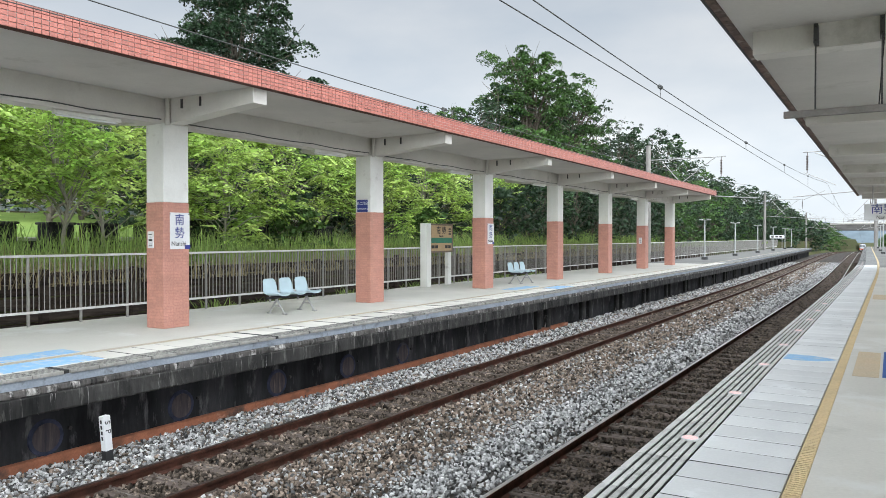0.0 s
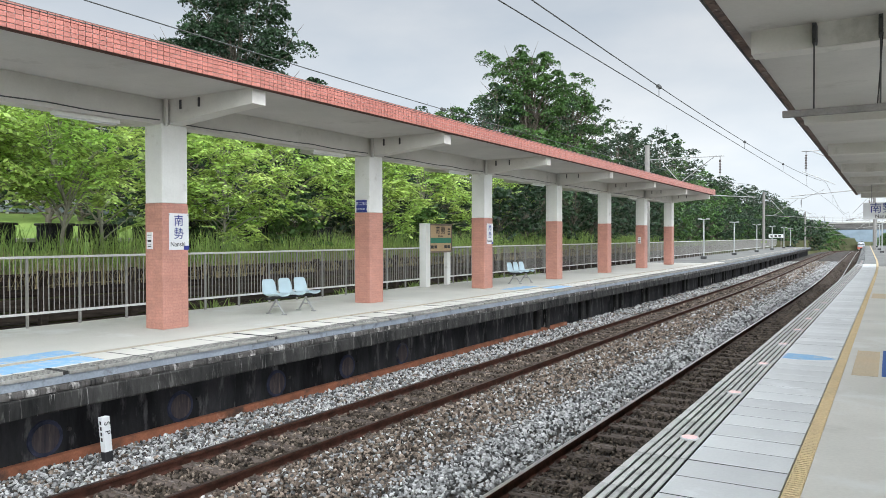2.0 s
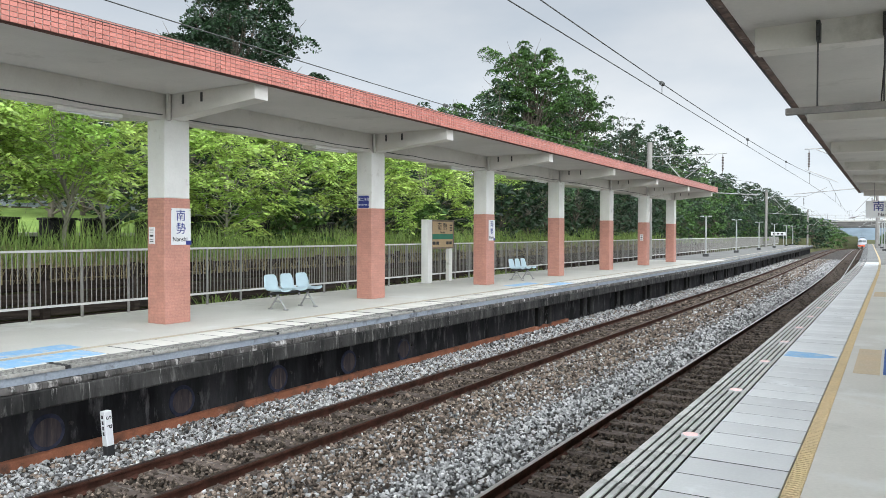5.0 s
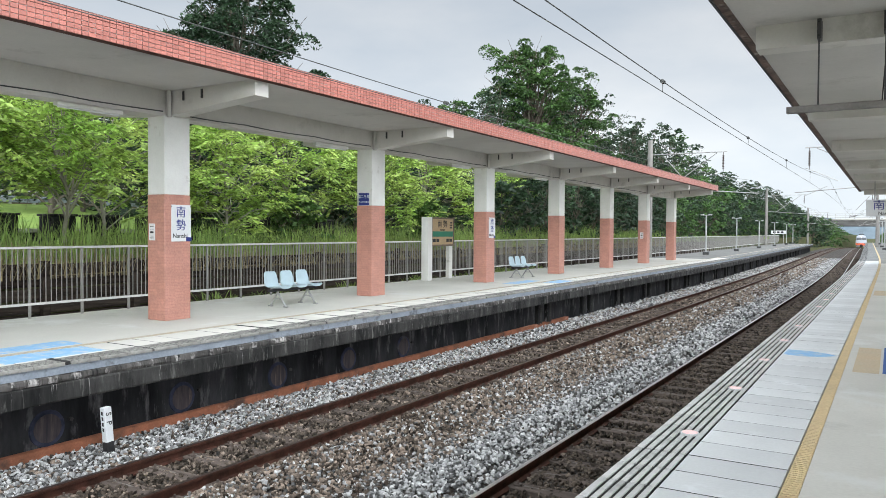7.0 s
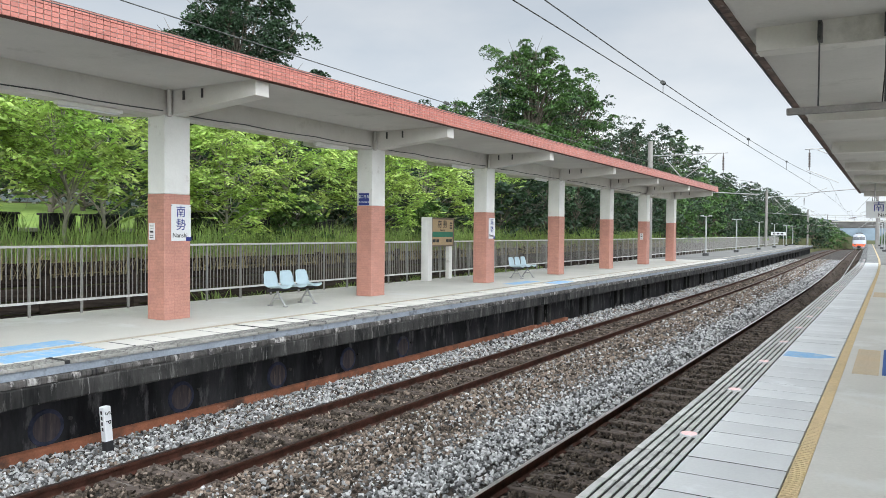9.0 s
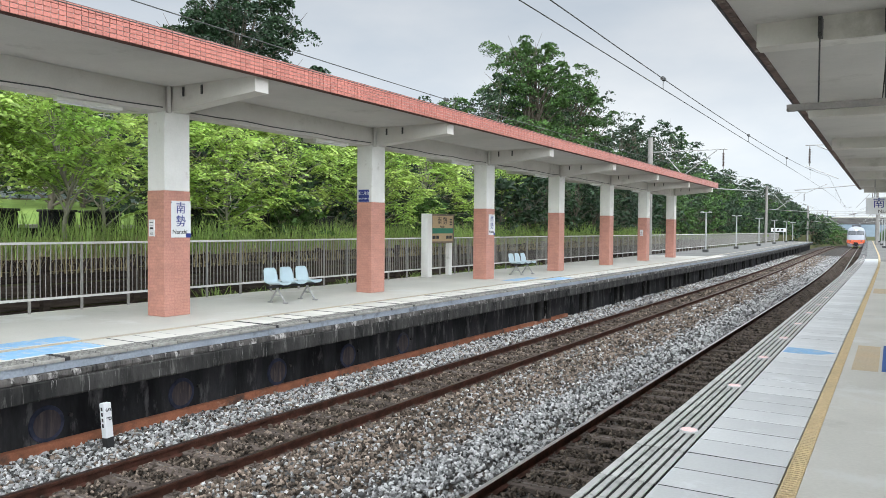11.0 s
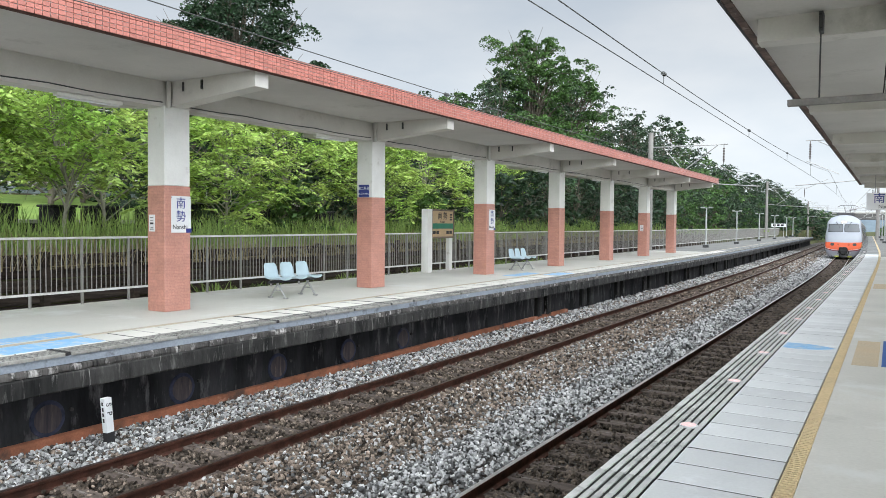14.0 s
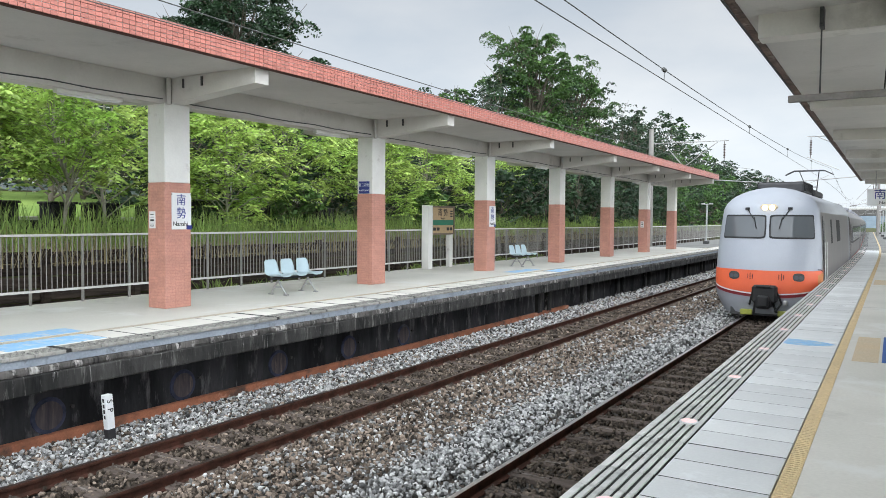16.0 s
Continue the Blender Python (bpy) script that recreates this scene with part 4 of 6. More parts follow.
for i in range(len(COLS) - 1):
    bm = sweep(bmesh.new(), [(-11.765 + 0.011 * math.cos(q), 0.011 * math.sin(q)) for q in (0, 1.57, 3.14, 4.71)], [COLS[i] + 0.3 + q * (COLS[i + 1] - COLS[i] - 0.6) / 8 for q in range(9)],
               fz=lambda y: 3.93 + 0.014 * math.sin(y * 2.9))
    part("cable", bm, "dark_metal", far_canopy, "black cable clipped along the beam")
for i in range(-1, 6):
    strip_light(COLS[i + 2] - 1.9 + 0.25, -11.98)

# ---- far platform: fence, seats, boards, lamps ----
def fence():
    root = thing("platform_fence", "grey steel picket fence with pale top rail", "fence")
    x, step = -14.2, 1.085
    y0 = 8.15 - 5 * step
    n = 122
    ys = ysteps(y0, y0 + n * step)
    part("top_rail", S([(x - 0.03, 1.34), (x + 0.03, 1.34), (x + 0.036, 1.36), (x + 0.02, 1.385), (x - 0.02, 1.385), (x - 0.036, 1.36)], ys), "handrail", root, "pale worn top rail")
    part("bottom_rail", S(rect(x - 0.022, 0.25, x + 0.022, 0.295), ys), "handrail", root, "pale bottom rail")
    post = finish(B(-0.021, -0.021, 0.0, 0.021, 0.021, 1.345), "post", "fence")
    picket = finish(T((0, 0, 0.29), (0, 0, 1.345), 0.0105, seg=6), "picket", "fence")
    rest = bmesh.new()
    rp = bmesh.new()
    for i in range(n + 1):
        y = y0 + i * step
        if i < 60:
            part("post", post, None, root, at=Matrix.Translation((x - off(y), y, 0)))
        else:
            box(rp, -0.021, -0.021, 0.0, 0.021, 0.021, 1.345, m=Matrix.Translation((x - off(y), y, 0)))
        for j in range(1, 10):
            yy = y + j * step / 10
            if i < 30:
                part("picket", picket, None, root, at=Matrix.Translation((x - off(yy), yy, 0)))
            elif i < n:
                box(rest, -0.0065, -0.0065, 0.29, 0.0065, 0.0065, 1.345, m=Matrix.Translation((x - off(yy), yy, 0)))
    tagged(part("picket_rest", rest, "fence", root), kind="stuff")
    tagged(part("post_rest", rp, "fence", root), kind="stuff")


fence()


def bench(at, label):
    """Three moulded shells on a beam with two splayed feet; the sitter faces +x."""
    root = thing("bench", label, "bench", "platform seats", at=at)
    part("beam", B(-0.05, -0.78, 0.35, 0.03, 0.78, 0.40, bevel=0.006), "black", root, "black steel seat beam")
    for y in (-0.52, 0.0, 0.52):
        bm = bmesh.new()
        prof = [(0.27, 0.415), (0.24, 0.435), (0.1, 0.42), (-0.06, 0.41), (-0.15, 0.425), (-0.195, 0.48), (-0.225, 0.60), (-0.26, 0.74), (-0.275, 0.79)]
        wid = [0.19, 0.215, 0.225, 0.225, 0.22, 0.22, 0.215, 0.19, 0.15]
        rows = []
        for (px_, pz), w in zip(prof, wid):
            row = []
            for k in range(9):
                u = -1 + k / 4
                lift = 0.045 * abs(u) ** 3
                row.append(bm.verts.new((px_ + (lift * 0.6 if pz > 0.5 else 0), y + u * w, pz + (lift if pz < 0.5 else 0))))
            rows.append(row)
        for a, b in zip(rows, rows[1:]):
            for k in range(8):
                bm.faces.new((a[k], a[k + 1], b[k + 1], b[k]))
        bmesh.ops.recalc_face_normals(bm, faces=bm.faces)
        bmesh.ops.solidify(bm, geom=bm.faces[:], thickness=0.014)
        part("seat_shell", bm, "seat", root, "pale blue moulded plastic shell", smooth=True)
    for y in (-0.50, 0.50):
        bm = bmesh.new()
        tube(bm, (0.01, y, 0.36), (-0.22, y, 0.03), 0.022)
        tube(bm, (-0.03, y, 0.36), (0.22, y, 0.03), 0.022)
        tube(bm, (-0.1, y, 0.18), (0.09, y, 0.18), 0.016)
        box(bm, -0.29, y - 0.03, 0.0, -0.17, y + 0.03, 0.03, bevel=0.005)
        box(bm, 0.17, y - 0.03, 0.0, 0.29, y + 0.03, 0.03, bevel=0.005)
        part("foot", bm, "steel", root, "splayed grey metal foot")


bench(Matrix.Translation((-11.85, 12.95, 0)), "three joined pale blue plastic seats on steel feet")
bench(Matrix.Translation((-12.0, 25.7, 0)), "three joined pale blue plastic seats on steel feet")


def name_board():
    root = thing("station_name_board", "cream-posted station name board with tan and green panel", "station sign", at=Matrix.Translation((-13.95, 22.0, 0)))
    part("post", B(-0.14, -0.12, 0, 0.14, 0.16, 2.22, bevel=0.01), "white_paint", root, "cream concrete post")
    part("post", B(-0.12, 1.50, 0, 0.03, 1.74, 2.2, bevel=0.01), "white_paint", root, "cream concrete post")
    part("panel", B(0.035, 0.20, 1.25, 0.09, 1.66, 2.16), "sign_tan", root, "tan board face")
    part("green_band", B(0.092, 0.20, 1.53, 0.097, 1.66, 1.72), "sign_green", root, "green band")
    for z in (1.19, 2.16):
        part("panel_frame", B(0.032, 0.165, z, 0.115, 1.74, z + 0.06, bevel=0.006), "frame_brown", root, "weathered brown frame")
    for y in (0.165, 1.67):
        part("panel_frame", B(0.034, y, 1.25, 0.112, y + 0.06, 2.16, bevel=0.006), "frame_brown", root, "weathered brown frame")
    lettering("lettering", "南 勢", 0.29, "ink", root, at_x(0.093, 0.92, 1.97))
    lettering("lettering", "Nanshi", 0.11, "ink", root, at_x(0.093, 0.92, 1.775))
    for y, w in ((0.36, 0.2), (0.60, 0.18), (1.28, 0.18), (1.50, 0.18)):
        part("text_bar", B(0.091, y - w / 2, 1.34, 0.094, y + w / 2, 1.45), "ink", root, "small dark lettering bars")
    for z in (1.86, 1.95, 2.04):
        part("text_bar", B(0.091, 1.44, z - 0.03, 0.094, 1.60, z + 0.02), "ink", root, "small dark lettering bars")


name_board()


def column_sign(y, x=-11.718):
    root = thing("column_sign", "white enamel station sign with blue characters on column", "sign", "column signs", at=Matrix.Translation((x, y, 0)))
    part("plate", B(0.0, -0.22, 1.5, 0.012, 0.24, 2.2, bevel=0.004), "sign_white", root)
    lettering("lettering", "南", 0.23, "sign_blue", root, at_x(0.014, 0, 2.05))
    lettering("lettering", "勢", 0.23, "sign_blue", root, at_x(0.014, 0, 1.80))
    lettering("lettering", "Nanshi", 0.125, "ink", root, at_x(0.014, -0.02, 1.605))
    part("corner_sticker", B(0.012, 0.12, 1.5, 0.015, 0.25, 1.58), "sign_blue", root, "dark blue corner patch")
    for q in (-0.22, 0.22):
        part("screw", T((0.01, q, 2.17), (0.018, q, 2.17), 0.01), "dark_metal", root)


column_sign(9.66)
column_sign(22.62)


def notice(x, y, z, w, h, label):
    root = thing("notice", label, "notice", at=Matrix.Translation((x, y, z)))
    part("plate", B(-w / 2, -0.012, -h / 2, w / 2, 0, h / 2, bevel=0.003), "sign_white", root)
    for k, (a, b) in enumerate(((0.32, 0.04), (0.16, 0.02), (-0.02, 0.12), (-0.25, 0.03), (-0.36, 0.05))):
        part("text_bar", B(-w * 0.3, -0.015, h * a - h * b / 2, w * 0.3, -0.0122, h * a + h * b / 2), "ink", root, "dark print bar")


notice(-12.08, 9.3, 1.68, 0.17, 0.32, "small white notice plate with dark print on column")
notice(-12.0, 41.3, 1.55, 0.18, 0.34, "small white notice plate with dark print on column")


def platform_plate():
    root = thing("platform_number_sign", "dark blue platform number sign on white column", "sign", at=Matrix.Translation((-11.98, 15.8, 0)))
    part("plate", B(-0.17, -0.014, 2.40, 0.17, 0, 2.72, bevel=0.003), "sign_blue", root)
    lettering("lettering", "第二月台", 0.092, "sign_white", root, at_ny(0, -0.016, 2.62))
    lettering("lettering", "PLATFORM 2", 0.06, "sign_white", root, at_ny(0, -0.016, 2.48))


platform_plate()


def platform_lamp(x, y, h=3.1, group="platform lamps"):
    root = thing("platform_lamp", "slim white platform lamp post with twin heads", "lamp post", group, at=Matrix.Translation((x - off(y), y, 0)))
    part("base", B(-0.2, -0.2, 0, 0.2, 0.2, 0.22, bevel=0.02), "dark_metal", root, "dark base block")
    part("pole", T((0, 0, 0.2), (0, 0, h), 0.075, 0.05), "lamp_grey", root, "pale grey pole")
    part("cross_arm", T((-0.32, 0, h), (0.32, 0, h), 0.025), "lamp_grey", root)
    for q in (-0.3, 0.3):
        part("lamp_head", B(q - 0.13, -0.09, h - 0.02, q + 0.13, 0.09, h + 0.09, bevel=0.02), "lamp_grey", root, "small pale lamp head")


for x, y in ((-12.32, 60.7), (-12.15, 75.0), (-12.06, 91.0), (-12.06, 107.0), (-12.07, 123.5), (-12.07, 134.5)):
    platform_lamp(x, y)
for y in (92.5, 111.0, 139.0):
    platform_lamp(0.24, y, 3.3)


def end_board(x, y, z, label, w=2.2):
    root = thing("end_sign", label, "sign", at=Matrix.Translation((x, y, 0)))
    part("board", B(-w / 2, -0.04, z, w / 2, 0.04, z + 0.55, bevel=0.01), "sign_white", root)
    for q in (-w * 0.35, w * 0.35):
        part("leg", T((q, 0.0, 0), (q, 0.0, z), 0.04), "steel", root)
    for k in range(3):
        part("text_bar", B(-w * 0.38 + k * w * 0.27, -0.046, z + 0.15, -w * 0.2 + k * w * 0.27, -0.0405, z + 0.42), "ink", root, "dark lettering bar")


end_board(-16.1, 133.0, 1.6, "small white name board at the platform end")


def marker():
    root = thing("marker_post", "leaning white marker post with black foot in ballast", "marker post", at=Matrix.Translation((-8.98, 6.22, -1.28)) @ pose(0, 0, 0, 3.0, -3.0, 0))
    part("shaft", B(-0.05, -0.055, 0.15, 0.05, 0.055, 0.62, bevel=0.006), "sign_white", root, "white painted concrete shaft")
    part("foot", B(-0.051, -0.056, -0.15, 0.051, 0.056, 0.16, bevel=0.006), "black", root, "black painted foot")
    for k, ch in enumerate("SP"):
        lettering("lettering", ch, 0.11, "ink", root, at_x(0.052, 0.0, 0.53 - k * 0.12) @ pose(0, 0, 0, 0, 0, -90))
    for k in range(4):
        part("text_bar", B(-0.02, -0.058, 0.52 - k * 0.075, 0.015, -0.0555, 0.57 - k * 0.075), "ink", root, "small dark figures")


marker()


def hanging_sign():
    root = thing("hanging_sign", "hanging white station sign with blue characters", "sign", at=Matrix.Translation((-0.06, 40.0, 0)))
    part("box", B(-1.05, -0.08, 2.52, 1.05, 0.08, 3.30, bevel=0.02), "sign_white", root)
    for q in (-0.7, 0.7):
        part("hanger", T((q, 0, 3.29), (q, 0, 4.35), 0.025), "steel", root)
    lettering("lettering", "南勢", 0.5, "sign_blue", root, at_ny(-0.28, -0.083, 3.02))
    lettering("lettering", "Nanshi", 0.22, "ink", root, at_ny(-0.25, -0.083, 2.66))


hanging_sign()


M["bar_grey"] = mat("dull_brown_grey_steel", (0.22, 0.205, 0.195), (0.16, 0.15, 0.14), 0.7, 4, 40, 0.1)


# bar hung from the second beam of the near canopy
def hanging_bar():
    y = 9.27
    root = thing("hanging_bar", "grey steel bar hung on rods below the canopy beam", "hanging bar", at=Matrix.Translation((0, y, 0)))
    part("bar", B(-1.06, -0.035, 3.07, 1.2, 0.035, 3.145, bevel=0.006), "bar_grey", root, "dull grey steel bar")
    for x in (-0.74, -0.10):
        part("rod", T((x, 0, 3.14), (x, 0, 3.92), 0.009), "dark_metal", root, "thin threaded rod")
        b = part("bracket", B(x - 0.022, -0.012, 3.88, x + 0.022, 0.16, 4.10, bevel=0.003), "dark_metal", root, "dark bolted bracket")
        for z in (3.91, 4.06):
            part("bolt", T((x, -0.03, z), (x, -0.01, z), 0.011), "black", b)
    part("cable", T((-0.13, 0.02, 3.1), (-0.08, 0.0, 3.9), 0.007), "black", root, "black cable")


hanging_bar()


# ---- overhead line ----
def mast(x, y, reach, top, label, group="overhead line masts", out=1, low=None):
    """Concrete mast with a cantilever reaching sideways over its track (out: +1 to the right)."""
    x -= off(y)
    z0 = rz(y) - 0.5
    root = thing("overhead_line_mast", label, "mast", group, at=Matrix.Translation((x, y, z0)))
    def P(d, z):
        return (out * d, 0, z - z0)
    part("pole", T((0, 0, 0), (0, 0, top - z0), 0.2, 0.16, seg=14), "mast", root, "round grey concrete pole")
    r = reach
    part("top_tube", T(P(0.1, top - 1.0), P(r - 1.75, top - 1.0), 0.035), "steel", root, "galvanised top tube")
    part("stay_tube", T(P(0.9, top - 1.1), P(2.5, top - 3.0), 0.03), "steel", root)
    part("strut_tube", T(P(1.3, top - 3.3), P(r - 2.4, top - 1.05), 0.03), "steel", root)
    part("lower_tube", T(P(0.2, top - 3.25), P(low or r + 0.2, top - 3.75), 0.03), "steel", root)
    bm = bmesh.new()
    for k in range(9):
        tube(bm, P(r - 2.0, top - 1.25 - k * 0.1), P(r - 2.0, top - 1.31 - k * 0.1), 0.075, 0.05)
    tube(bm, P(r - 2.0, top - 1.0), P(r - 2.0, top - 2.3), 0.02)
    part("insulator", bm, "insulator", root, "dark ribbed suspension insulator")
    bm = bmesh.new()
    for k in range(9):
        tube(bm, P(2.4 + k * 0.1, top - 3.25 - (2.4 + k * .1) / (r) * 0.5), P(2.46 + k * 0.1, top - 3.25 - (2.46 + k * .1) / r * 0.5), 0.075)
    part("insulator", bm, "insulator", root, "dark ribbed strut insulator")
    if low:
        part("drop_tube", T(P(r - 1.8, top - 2.25), P(r - 3.6, top - 3.1), 0.022), "steel", root)
        part("registration_arm", T(P(low - 1.8, top - 3.4), P(low - 0.6, top - 3.95), 0.015), "steel", root)
    else:
        part("drop_tube", T(P(r - 2.5, top - 2.3), P(r - 0.6, top - 3.2), 0.022), "steel", root)
        part("registration_arm", T(P(r - 1.2, top - 3.05), P(r + 0.1, top - 3.85), 0.015), "steel", root)


mast(-14.2, 51.0, 6.75, 8.0, "concrete overhead line mast with steel cantilever")
def switch_box():
    root = thing("switch_box", "grey metal switch box fixed on the line mast", "switch box", at=Matrix.Translation((-14.75, 51.0, 0)))
    part("case", B(-0.35, -0.25, 5.3, 0.35, 0.25, 6.2, bevel=0.02), "mast", root)
    part("bracket", B(0.3, -0.05, 5.6, 0.45, 0.05, 5.7), "dark_metal", root)


switch_box()
mast(-13.76, 113.0, 6.75, 8.0, "concrete overhead line mast with steel cantilever")
mast(-12.8, 180.0, 5.8, 7.2, "concrete overhead line mast with steel cantilever")
mast(-12.2, 240.0, 5.2, 6.0, "concrete overhead line mast with steel cantilever")
mast(1.9, 51.0, 8.3, 8.0, "concrete overhead line mast behind the canopy", out=-1, low=7.1)
mast(-0.31, 113.0, 2.6, 7.8, "concrete overhead line mast on the platform", out=-1)
mast(0.6, 180.0, 3.5, 7.2, "concrete overhead line mast beside the track", out=-1)


def overhead(cx, label):
    root = thing("overhead_wire", label, "overhead wire", "overhead wires")
    sup = [-18.5, 51.0, 113.0, 180.0, 240.0, 300.0, 330.1]
    def messenger(y):
        for a, b in zip(sup, sup[1:]):
            if a <= y <= b:
                u = (y - a) / (b - a)
                return rz(y) + 5.22 + 0.16 + (4 * (u - 0.5) ** 2) * 0.85
        return rz(y) + 5.6
    ys = np.linspace(-18.5, 330, 160)
    for nm, fz, r in (("contact_wire", lambda y: rz(y) + 5.22, 0.0072), ("messenger_wire", messenger, 0.008)):
        bm = bmesh.new()
        prof = [(math.cos(a) * r, math.sin(a) * r) for a in (0, 1.26, 2.51, 3.77, 5.03)]
        sweep(bm, [(cx + p, q) for p, q in prof], ys, fz=fz)
        part(nm, bm, "wire", root)
    for y in (4, 12.5, 21, 29.2, 38, 60, 70, 82, 94, 104, 124, 136, 148):
        bm = bmesh.new()
        tube(bm, (cx - off(y), y, messenger(y)), (cx - off(y), y, rz(y) + 5.22), 0.006)
        tube(bm, (cx - off(y), y - 0.06, messenger(y)), (cx - off(y), y + 0.06, messenger(y)), 0.035)
        part("dropper", bm, "wire", root)


overhead(NEAR_C, "contact and messenger wires over the near track")
overhead(FAR_C, "contact and messenger wires over the far track")


# ---- retaining boards, bank and background ----
def board_wall():
    root = thing("retaining_wall", "dark rotten timber retaining wall behind the fence", "retaining wall", kind="structure")
    rng = random.Random(11)
    board = finish(B(-0.035, -1.08, -0.12, 0.035, 1.08, 0.12, bevel=0.008), "board", "board")
    post = finish(B(-0.08, -0.08, -2.1, 0.08, 0.08, 1.02, bevel=0.01), "wall_post", "board")
    for i in range(50):
        y = 1.5 + 2.2 * i
        part("wall_post", post, None, root, at=Matrix.Translation((-15.45 - off(y), y - 1.1, rng.uniform(-0.05, 0.08))))
        for k, z in enumerate((-1.1, -0.8, -0.5, -0.22, 0.05, 0.32, 0.60, 0.86)):
            part("board", board, None, root, at=Matrix.Translation((-15.56 - off(y) + rng.uniform(-0.02, 0.02), y, z + rng.uniform(-0.015, 0.015))) @ pose(0, 0, 0, rng.uniform(-0.5, 0.5), rng.uniform(-4, 4), 0))
    part("drain_wall", S(rect(-14.85, -1.8, -14.46, -0.28), ysteps(-6, 112)), "black_wall", root, "near-black wall in the gap below the fence")


board_wall()


def blades(name, n, x0, x1, y0, y1, zf, h0, h1, width, material, label, seed, droop=0.5):
    rng = np.random.default_rng(seed)
    x, y = rng.uniform(x0, x1, n), rng.uniform(y0, y1, n)
    tuft = np.floor(y * 1.3) * 12.9898 + np.floor(x * 1.3) * 78.233
    t = np.abs(np.modf(np.sin(tuft) * 43758.5)[0])
    h = rng.uniform(h0, h1, n) * (0.55 + 0.6 * t)
    a, lean = rng.uniform(0, 6.28, n), rng.uniform(0.1, droop, n) * h
    dx, dy = np.cos(a), np.sin(a)
    z = np.array([zf(p) for p in x]) - 0.05
    v = np.zeros((n, 7, 3))
    for k, (u, w) in enumerate(((0, 1.0), (0.45, 0.85), (0.8, 0.5))):
        for s, j in ((-1, 2 * k), (1, 2 * k + 1)):
            v[:, j, 0] = x + dx * lean * u ** 2 - s * dy * width * w
            v[:, j, 1] = y + dy * lean * u ** 2 + s * dx * width * w
            v[:, j, 2] = z + h * u
    v[:, 6, 0], v[:, 6, 1], v[:, 6, 2] = x + dx * lean * 1.15, y + dy * lean * 1.15, z + h * 0.93
    f = np.array([(0, 1, 3), (0, 3, 2), (2, 3, 5), (2, 5, 4), (4, 5, 6)])
    tagged(new(name, mesh_np(name, v.reshape(-1, 3), (f[None] + 7 * np.arange(n)[:, None, None]).reshape(-1, 3), material)), label, "grass", kind="stuff")


bank = lambda x: 0.92 + max(0, -17 - x) * 0.03
blades("reed_grass", 16000, -19.5, -15.75, 3, 60, bank, 0.6, 1.35, 0.012, "grass", "tall green reed grass on the bank", 21)
blades("reed_grass", 6000, -19, -15.7, 60, 120, bank, 0.3, 0.7, 0.02, "grass", "short green grass on the bank", 22)
blades("dry_reeds", 8000, -16.4, -15.2, 3, 60, lambda x: 0.72, 0.35, 0.9, 0.009, "dry_grass", "dry straw-coloured reeds hanging over the boards", 23, 1.3)
blades("weeds", 1600, -15.3, -14.6, 13, 34, lambda x: -0.35, 0.3, 0.6, 0.02, "grass", "green weeds growing below the fence", 24, 1.0)


def leaf_quads(c, nrm_bias, size, rng, drop=0.3):
    """Bent pointed leaves (two triangles pairs) round the given centres."""
    k = len(c)
    d = rng.normal(size=(k, 3)); d[:, 2] = d[:, 2] * 0.5 - drop
    d /= np.linalg.norm(d, axis=1, keepdims=True)
    u = rng.normal(size=(k, 3)) * 0.75 + nrm_bias
    s = np.cross(d, u); s /= np.linalg.norm(s, axis=1, keepdims=True) + 1e-9
    L = size * rng.uniform(0.6, 1.3, (k, 1))
    v = np.stack([c - d * L * 0.5, c + s * L * 0.27, c + d * L * 0.5, c - s * L * 0.27], 1)
    return v


